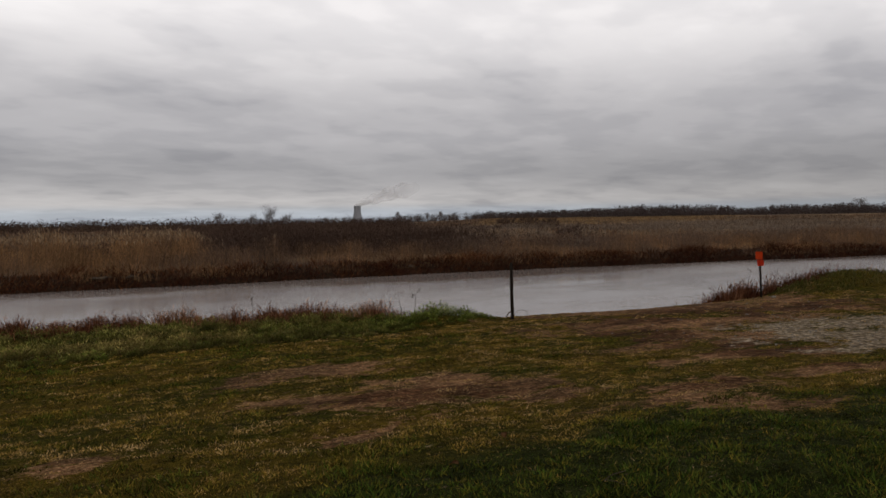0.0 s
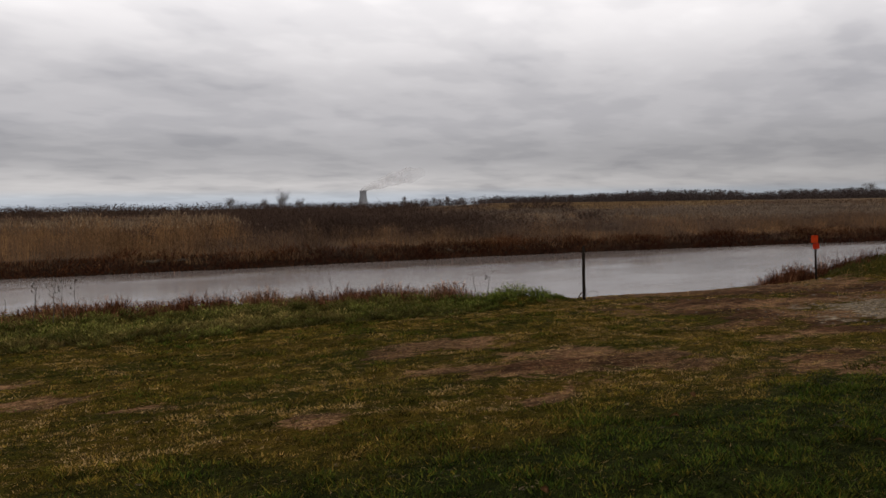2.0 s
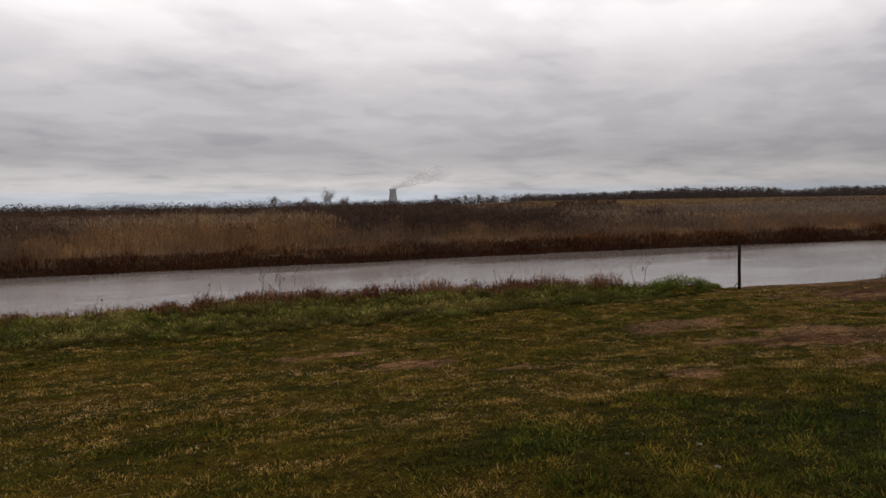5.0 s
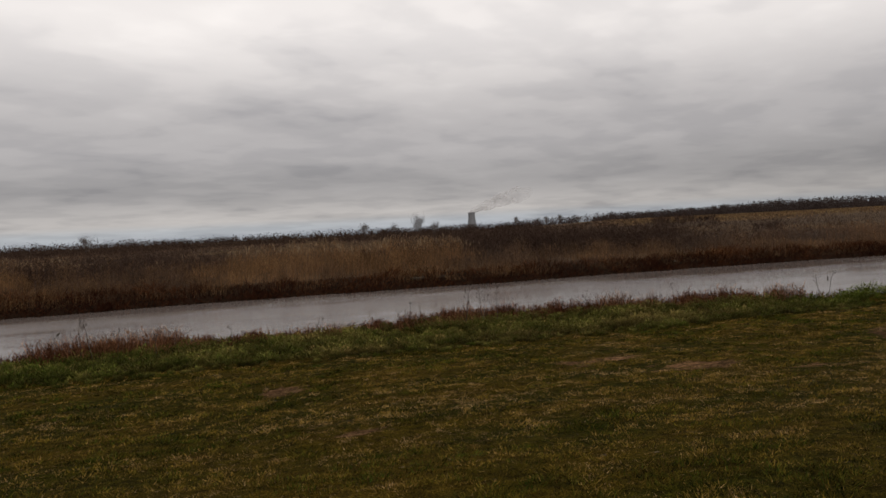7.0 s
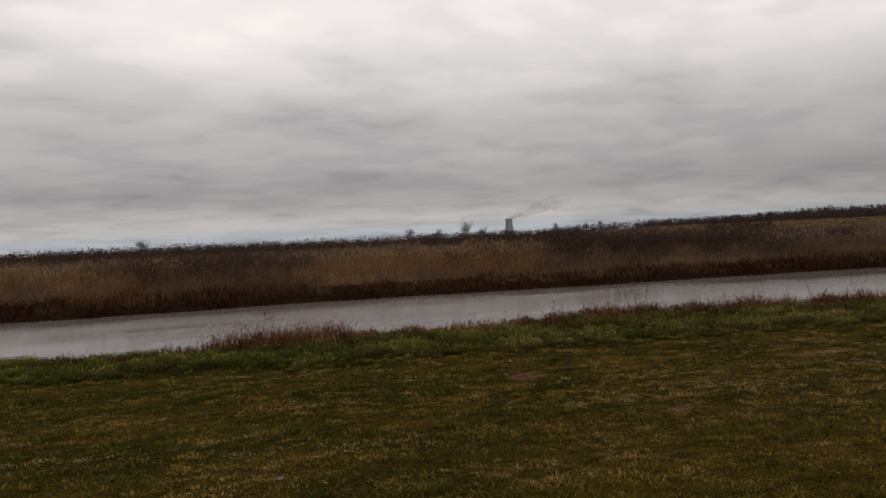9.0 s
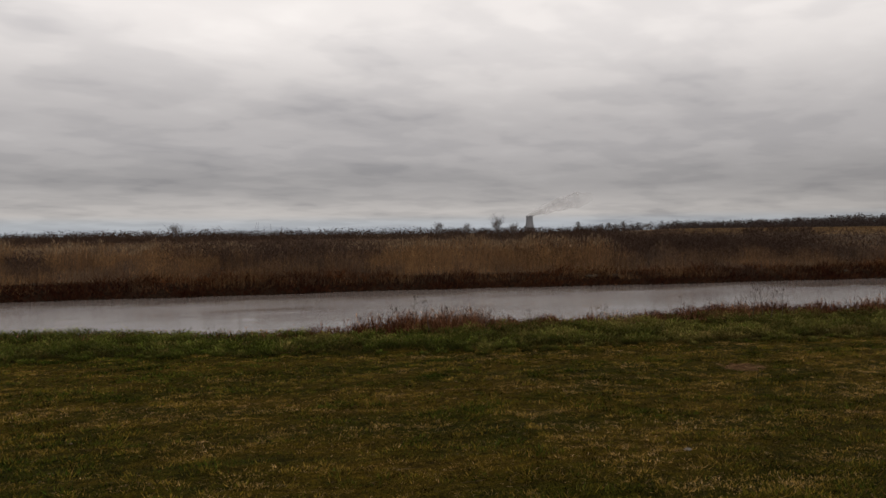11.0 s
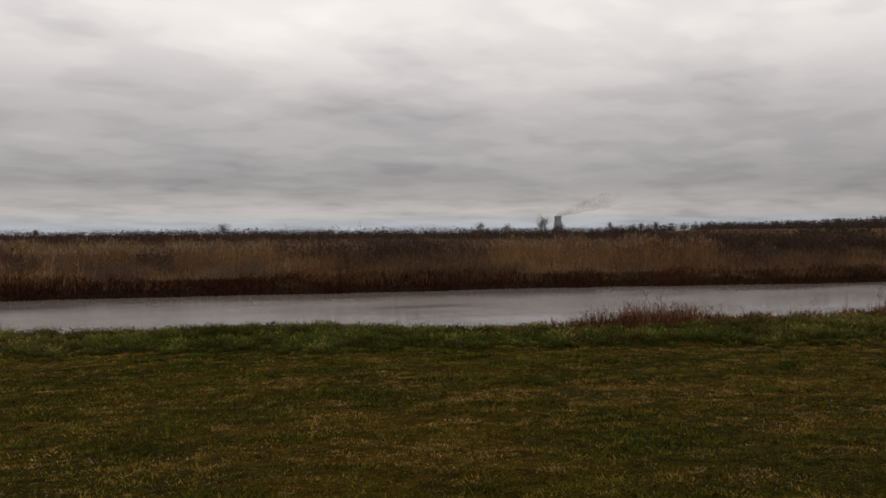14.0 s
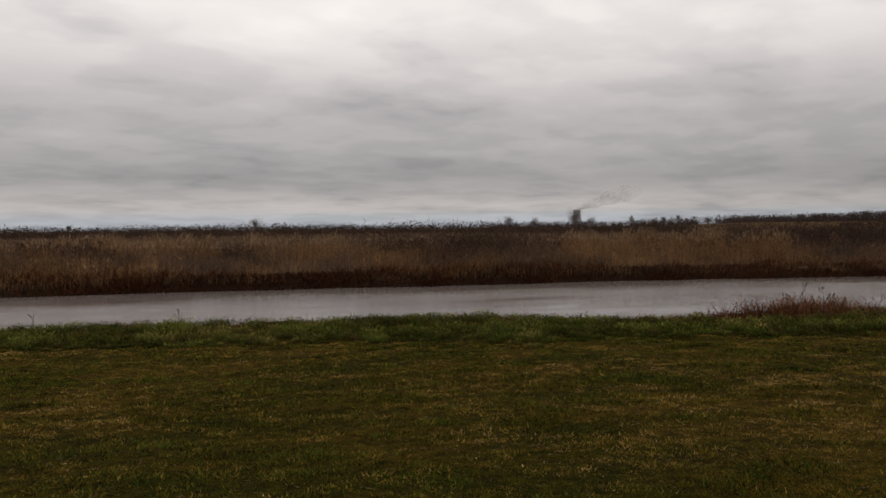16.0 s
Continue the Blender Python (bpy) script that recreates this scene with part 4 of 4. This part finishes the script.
# dried weeds with seed heads
def dried_weed(x, y, top, heads, seed, lean=0.1):
    r = random.Random(seed)
    z = base_z(x, y)
    h = top - z
    t = thing("dried_weed", x, y, z, "tall dry weed stalk with dark seed heads by the water", "weed", "dried weeds on the bank")
    a = r.uniform(0, 6.28)
    lx, ly = lean * math.cos(a), lean * math.sin(a)
    at = lambda f: Vector((lx * f * f + 0.012 * math.sin(9 * f + seed), ly * f * f, h * f))
    bm = bmesh.new()
    tube(bm, [at(f / 6) - Vector((0, 0, 0.03 if f == 0 else 0)) for f in range(7)], [0.008, 0.007, 0.007, 0.006, 0.005, 0.004, 0.003], 6)
    ends = []
    for k in range(heads):
        f = r.uniform(0.55, 1.0) if k else 1.0
        b = r.uniform(0, 6.28)
        ln = r.uniform(0.05, 0.13) * (1.3 - f * 0.5) if k else 0.02
        p, q = at(f), at(f) + Vector((ln * math.cos(b), ln * math.sin(b), ln * r.uniform(0.5, 1.2)))
        tube(bm, [p, (p + q) / 2 + Vector((0, 0, -0.01)), q], [0.004, 0.003, 0.0025], 5)
        ends.append(q)
    part("stem", bm, BARK, t)
    for q in ends:
        bm = bmesh.new()
        bmesh.ops.create_icosphere(bm, subdivisions=1, radius=r.uniform(0.010, 0.018))
        for v in bm.verts:
            v.co *= r.uniform(0.75, 1.25)
            v.co.z *= 1.8
        ob = part("seed_head", bm, BARK, t)
        ob.matrix_basis = pose(*q, r.uniform(-25, 25), r.uniform(-25, 25), 0)


STALKS = (
    (-12.27, 14.49, 0.27, 6), (-12.04, 14.14, 0.22, 5), (-12.75, 14.5, 0.10, 4), (-11.6, 14.4, 0.05, 3), (-4.48, 13.65, 0.38, 6), (-4.16, 13.44, 0.40, 6),
    (-3.78, 13.54, 0.36, 6), (-4.0, 13.9, 0.30, 5), (-5.3, 15.2, 0.12, 3), (-5.0, 15.3, 0.02, 0), (-4.5, 15.2, 0.04, 0), (4.48, 11.95, 0.18, 5), (4.20, 12.0, 0.12, 4),
    (-0.8, 14.6, -0.05, 3), (1.5, 14.0, -0.02, 3), (-28.4, 17.0, -0.10, 3), (-25.6, 17.2, -0.12, 3), (-29.6, 17.3, -0.18, 4), (-30.4, 17.2, -0.18, 4), (-10.9, 13.9, 0.05, 3),
    (16.9, 11.6, 0.42, 5), (17.3, 11.4, 0.36, 4), (18.4, 11.6, 0.38, 3), (21.5, 11.0, 0.55, 5), (14.6, 11.0, 0.15, 4), (23.0, 11.2, 0.5, 4), (-9.4, 15.0, -0.15, 2), (-7.6, 15.0, -0.12, 2),
)
for k, (x, y, top, heads) in enumerate(STALKS):
    dried_weed(x, y, top, heads, 100 + k, 0.05 + 0.09 * ((k * 37) % 10) / 10)


# leafless shrubs and trees
def branches(r, h, spread, limbs, thick, lean=(0, 0), low=0.1, depth=2):
    """Tapered limbs that fork upward, and the tips from which twigs grow."""
    bm, tips = bmesh.new(), []
    for k in range(limbs):
        a = 2 * math.pi * (k + r.random() * 0.7) / limbs
        out, f = spread * r.uniform(0.4, 0.95), r.uniform(low, low + 0.25) if limbs > 1 else 0.0
        p = Vector((lean[0] * f, lean[1] * f, h * f * 0.5))
        q = Vector((math.cos(a) * out + lean[0], math.sin(a) * out + lean[1], h * r.uniform(0.6, 0.95)))
        m = (p + q) / 2 + Vector((math.cos(a) * out * 0.15, math.sin(a) * out * 0.15, -h * 0.06))
        tube(bm, [p, m, q], [thick * r.uniform(0.5, 0.8), thick * 0.4, thick * 0.12], 5)
        tips += [(m + (q - m) * r.random(), a) for _ in range(3)] + [(q, a)]
        for _ in range(depth):
            b = a + r.uniform(-1.2, 1.2)
            s0 = m + (q - m) * r.uniform(0.0, 0.6)
            e = s0 + Vector((math.cos(b), math.sin(b), r.uniform(0.8, 1.8))) * h * r.uniform(0.10, 0.22)
            tube(bm, [s0, e], [thick * 0.3, thick * 0.08], 4)
            tips += [(e, b), ((s0 + e) / 2, b)]
    return bm, tips


def twig_mesh(r, tips, each, length, width):
    verts = []
    for p, a in tips:
        for _ in range(each):
            b, el = a + r.uniform(-1.6, 1.6), r.uniform(0.2, 1.4)
            q = p + Vector((math.cos(b) * math.cos(el), math.sin(b) * math.cos(el), math.sin(el))) * length * r.uniform(0.4, 1.1)
            c = r.uniform(0, 6.28)
            sd = Vector((math.cos(c), math.sin(c), 0.0)) * width
            s0 = p + Vector((r.uniform(-1, 1), r.uniform(-1, 1), r.uniform(-1, 1))) * length * 0.15
            verts += [s0 - sd, s0 + sd, q]
    return np.array([tuple(v) for v in verts])


def crown_mesh(r, h, spread, lean, count, width):
    """Fine twigs filling a rounded, uneven crown."""
    verts = []
    lumps = [(r.uniform(0, 6.28), r.uniform(0.0, 0.8), r.uniform(0.45, 0.84), r.uniform(0.35, 0.6)) for _ in range(13)]
    for k in range(count):
        a, f, lift, size = lumps[k % 13]
        d = Vector((r.gauss(0, 1), r.gauss(0, 1), r.gauss(0, 1))).normalized() * size * r.random() ** 0.6
        p = Vector((math.cos(a) * f * spread + d.x * spread + lean[0], math.sin(a) * f * spread + d.y * spread + lean[1], h * lift + d.z * h * 0.36))
        way = Vector((p.x - lean[0], p.y - lean[1], (p.z - h * 0.25))).normalized() + Vector((r.gauss(0, 0.45), r.gauss(0, 0.45), r.gauss(0, 0.45)))
        q = p + way * h * r.uniform(0.05, 0.13)
        c = r.uniform(0, 6.28)
        sd = Vector((math.cos(c), math.sin(c), r.uniform(-0.6, 0.6))) * width
        verts += [p - sd, p + sd, q]
    return np.array([tuple(v) for v in verts])


def woody(name, x, y, h, spread, limbs, thick, seed, label, category, group, trunk=0.0, lean=(0, 0), each=9, tw=0.012, mat=None):
    r = random.Random(seed)
    t = thing(name, x, y, base_z(x, y) - 0.03, label, category, group)
    bm, tips = branches(r, h, spread, limbs, thick, lean, 0.25 if trunk else 0.02)
    if trunk:
        tube(bm, [(0, 0, -0.1), (lean[0] * 0.15, lean[1] * 0.15, h * 0.25), (lean[0] * 0.5, lean[1] * 0.5, h * trunk)], [thick * 1.3, thick, thick * 0.5], 7)
    part("trunk" if trunk else "stems", bm, BARK, t)
    if trunk:
        v = crown_mesh(r, h, spread, lean, 1400, tw)
    else:
        o = np.zeros(1)
        v = np.concatenate([twigs(o, o, o, o + h, o + spread, each * 30, tw * 2.2)[0], twig_mesh(r, tips, 8, h * 0.22, tw)])
    crown = soup("crown", v, np.repeat(rng.random(len(v) // 3), 3), np.repeat(rng.random(len(v) // 3), 3), mat or SCRUB, "", "")
    crown.parent = t


SHRUBS = ((8.1, 41.4, 1.75, 1.7), (11.0, 38.5, 1.45, 1.4), (13.6, 40.0, 1.6, 1.5), (17.0, 38.0, 1.4, 1.4), (20.5, 39.5, 1.5, 1.5), (7.0, 37.5, 1.3, 1.1), (-11.5, 37.0, 1.4, 1.3), (-14.0, 38.0, 1.45, 1.3), (-9.4, 37.6, 1.3, 1.1), (-17.0, 37.5, 1.3, 1.0), (-38.0, 38.5, 1.3, 1.2), (-0.4, 36.5, 1.25, 1.0), (-34.0, 39.5, 1.5, 1.4), (-36.2, 40.5, 1.4, 1.2), (-31.5, 37.0, 1.1, 1.0), (-26.0, 38.0, 1.2, 1.1), (3.0, 38.0, 1.3, 1.1), (38.0, 46.0, 1.5, 1.4), (76.5, 102.0, 2.5, 2.6), (72.8, 104.0, 2.2, 2.2), (80.0, 100.0, 2.1, 2.2))
for k, (x, y, h, sp) in enumerate(SHRUBS):
    woody("shrub", x, y, h, sp, 13, 0.018, 300 + k, "dark leafless shrub standing among dead reeds", "shrub", "shrubs on the far bank", each=42, tw=0.009 * max(1.0, math.hypot(x, y) / 45))

TREES = (
    (43.4, 155.0, 6.0, 2.1, (-1.0, 0.3), "leaning leafless tree on the skyline beyond the marsh"),
    (41.1, 202.0, 4.9, 1.8, (0, 0), "small leafless tree standing over the dark scrub"),
    (54.3, 215.9, 4.9, 2.2, (0.3, 0), "small leafless tree standing over the dark scrub"),
    (45.4, 152.5, 4.0, 1.5, (0.2, 0), "small bushy leafless tree near the leaning one"),
    (-33.0, 188.0, 4.9, 2.2, (0, 0), "broad leafless tree alone above the scrub"),
    (-105.0, 278.0, 3.9, 1.1, (0, 0), "small leafless tree above the scrub"),
    (229.0, 381.8, 4.8, 3.4, (0, 0), "round dense leafless tree in the open marsh"),
    (397.9, 802.5, 15.0, 5.0, (0, 0), "tall leafless tree rising over the far woods"),
    (433.0, 785.8, 12.0, 4.5, (0, 0), "leafless tree rising over the far woods"),
    (447.2, 777.7, 12.5, 5.0, (0, 0), "leafless tree rising over the far woods"),
    (608.3, 654.9, 11.0, 8.0, (0, 0), "broad leafless tree rising over the far woods"),
    (613.4, 331.2, 13.0, 9.5, (0, 0), "large round leafless tree over the far woods"),
    (591.4, 367.4, 9.0, 5.0, (0, 0), "leafless tree rising over the far woods"),
    (513.0, 609.5, 9.0, 6.0, (0, 0), "leafless tree rising over the far woods"),
)
for k, (x, y, h, sp, lean, label) in enumerate(TREES):
    far = math.hypot(x, y)
    woody("tree", x, y, h + 0.3, sp * 0.8, 9, h * 0.012, 400 + k, label, "tree", "skyline trees", 0.6, lean, 22, 0.00006 * far + 0.0025, SKYLINE)


# cooling tower with its steam
def cooling_tower():
    x, y = 1726.3, 4047.2
    t = thing("cooling_tower", x, y, base_z(x, y), "grey concrete cooling tower far off on the horizon", "tower")
    prof = ((-2, 36), (8, 34.5), (22, 31.5), (40, 27.5), (58, 24), (74, 22), (86, 21.3), (98, 21.8), (106, 22.6))
    bm = bmesh.new()
    rings = [[bm.verts.new((r * math.cos(a), r * math.sin(a), z)) for a in (2 * math.pi * i / 48 for i in range(48))] for z, r in prof + tuple((z, r - 1.2) for z, r in prof[::-1])]
    for a, b in zip(rings, rings[1:]):
        for i in range(48):
            bm.faces.new((a[i], a[(i + 1) % 48], b[(i + 1) % 48], b[i])).smooth = True
    part("shell", bm, CONCRETE, t)
    bm = bmesh.new()
    rings = [[bm.verts.new((r * math.cos(a), r * math.sin(a), z)) for a in (2 * math.pi * i / 48 for i in range(48))] for z, r in ((103.5, 22.9), (107, 23.4), (107, 21.0), (103.5, 21.0))]
    for a, b in zip(rings, rings[1:] + rings[:1]):
        for i in range(48):
            bm.faces.new((a[i], a[(i + 1) % 48], b[(i + 1) % 48], b[i]))
    part("rim", bm, CONCRETE, t, "thick dark rim of the tower")


cooling_tower()


def steam_plume():
    bm = bmesh.new()
    right = Vector((0.92, -0.39, 0))
    rings = []
    for k in range(44):
        f = k / 43
        c = Vector((1726.3, 4047.2, 104)) + right * (f ** 1.2 * 400) + Vector((0, 0, 118 * f ** 0.85))
        size = (20 + 52 * f) * min(1.0, (1.001 - f) * 5) ** 0.5
        ring = []
        for i in range(28):
            a = 2 * math.pi * i / 28
            d = Vector((right.x * math.cos(a) * 0.6, right.y * math.cos(a) * 0.6, math.sin(a) * 0.8)) + Vector((0.39, 0.92, 0)) * math.cos(a)
            p = c + d * size
            lump = noise.noise(p * 0.014) * 0.40 + noise.noise(p * 0.04) * 0.10
            ring.append(bm.verts.new(c + d * size * (1 + lump)))
        rings.append(ring)
    for a, b in zip(rings, rings[1:]):
        for i in range(28):
            bm.faces.new((a[i], a[(i + 1) % 28], b[(i + 1) % 28], b[i])).smooth = True
    bm.faces.new(rings[0][::-1])
    bm.faces.new(rings[-1])
    ob = part("steam_plume", bm, STEAM)
    put_attr(ob.data, "vapour", [0.95 * (1 - k / 43) ** 0.8 for k in range(44) for _ in range(28)])
    tagged(ob, "pale steam drifting sideways from the cooling tower", "steam", kind="stuff")


steam_plume()


# bleached wood stranded on the far shore
def driftwood(x, y, ln, turn_z, seed):
    r = random.Random(seed)
    z = base_z(x, y)
    bm = bmesh.new()
    tube(bm, [(ln * (f / 5 - 0.5), 0.04 * math.sin(f * 1.7 + seed), 0.05 + 0.03 * math.sin(f * 2.3 + seed)) for f in range(6)], [0.03, 0.06, 0.07, 0.065, 0.05, 0.02], 8)
    tube(bm, [(ln * 0.1, 0, 0.06), (ln * 0.2, 0.05, 0.1), (ln * 0.36, 0.08, 0.12)], [0.03, 0.02, 0.01], 6)
    ob = part("driftwood", bm, DRIFT)
    ob.matrix_basis = pose(x, y, z, 0, 0, turn_z)
    tagged(ob, "bleached piece of driftwood stranded on the far shore", "driftwood", "driftwood")


for k, (x, y, ln, a) in enumerate(((-0.6, 28.3, 0.9, 10), (0.35, 28.15, 0.7, -15), (-23.5, 30.3, 0.4, 30), (12.2, 26.9, 0.35, 20))):
    driftwood(x, y, ln, a, k)


# pale stones and crumbs of earth in the lawn
def stone(x, y, size, seed):
    r = random.Random(seed)
    bm = bmesh.new()
    bmesh.ops.create_icosphere(bm, subdivisions=2, radius=size)
    for v in bm.verts:
        v.co *= 1 + 0.35 * noise.noise(v.co / size * 1.3 + Vector((seed * 3.1, 0, 0)))
        v.co.z *= 0.45
    ob = part("stone", bm, PEBBLE)
    ob.matrix_basis = pose(x, y, base_z(x, y) + size * 0.12, 0, 0, r.uniform(0, 360))
    tagged(ob, "small pale stone lying in the short grass", "stone", "stones in the lawn")


for k, (x, y, size) in enumerate(((-4.88, 2.3, 0.014), (-4.68, 1.83, 0.018), (-4.40, 2.2, 0.015), (-12.67, 4.7, 0.025), (12.9, 9.05, 0.06), (11.4, 8.7, 0.03), (8.0, 6.4, 0.03), (9.6, 7.4, 0.035))):
    stone(x, y, size, 900 + k)

# loose gravel on the ramp
x, y = scatter(5200, 5.5, 16, 2.5, 10.5)
keep = rng.random(len(x)) < patch(x, y, STONY) * 0.45 + 0.12 * patch(x, y, BARE)
x, y = x[keep], y[keep]
n = len(x)
z = height(x, y)
r = rng.uniform(0.008, 0.028, n)
a = rng.random(n) * 6.28
cor = [np.stack([x + r * np.cos(a + k * 2.094), y + r * np.sin(a + k * 2.094), z - 0.004], 1) for k in range(3)]
top = np.stack([x, y, z + r * 0.7], 1)
v = np.concatenate([np.stack([cor[k], cor[(k + 1) % 3], top], 1).reshape(-1, 3) for k in range(3)])
soup("gravel", v, np.tile(np.repeat(rng.random(n), 3), 3), np.zeros(len(v)), PEBBLE, "loose pale gravel on the worn ramp", "gravel")


# a forked twig and dead leaves dropped on the grass
def fallen_twig():
    x, y = 0.02, 1.35
    z = base_z(x, y) + 0.025
    bm = bmesh.new()
    tube(bm, [(0, 0, 0.0), (0.06, 0.018, 0.008), (0.12, 0.02, 0.010), (0.19, 0.035, 0.002)], [0.0025, 0.0022, 0.002, 0.0012], 6)
    tube(bm, [(0.01, 0, 0.002), (0.02, -0.07, 0.012), (0.035, -0.12, 0.004), (0.05, -0.20, 0.0)], [0.002, 0.0018, 0.0014, 0.001], 6)
    ob = part("twig", bm, DRIFT)
    ob.matrix_basis = pose(x, y, z)
    tagged(ob, "pale forked twig lying on the lush grass", "twig")


def dead_leaf(x, y, size, seed):
    r = random.Random(seed)
    bm = bmesh.new()
    rows = []
    for k in range(7):
        f = k / 6
        w = size * 0.38 * math.sin(math.pi * min(1, f * 0.92 + 0.04)) ** 0.7
        up_z = size * 0.25 * math.sin(f * 2.6)
        rows.append([bm.verts.new((size * (f - 0.5), w * c, up_z + abs(c) * size * 0.12)) for c in (-1, 0, 1)])
    for a, b in zip(rows, rows[1:]):
        for i in range(2):
            bm.faces.new((a[i], b[i], b[i + 1], a[i + 1])).smooth = True
    bmesh.ops.solidify(bm, geom=bm.faces[:], thickness=0.001)
    ob = part("dead_leaf", bm, DEAD_LEAF)
    ob.matrix_basis = pose(x, y, base_z(x, y) + 0.022, r.uniform(-15, 15), r.uniform(-15, 15), r.uniform(0, 360))
    tagged(ob, "curled brown dead leaf lying on the lawn", "leaf", "dead leaves on the lawn")


fallen_twig()
for k, (x, y, size) in enumerate(((-0.08, 1.03, 0.06), (-0.35, 2.26, 0.07), (0.30, 2.65, 0.06), (-2.1, 1.5, 0.05))):
    dead_leaf(x, y, size, 950 + k)
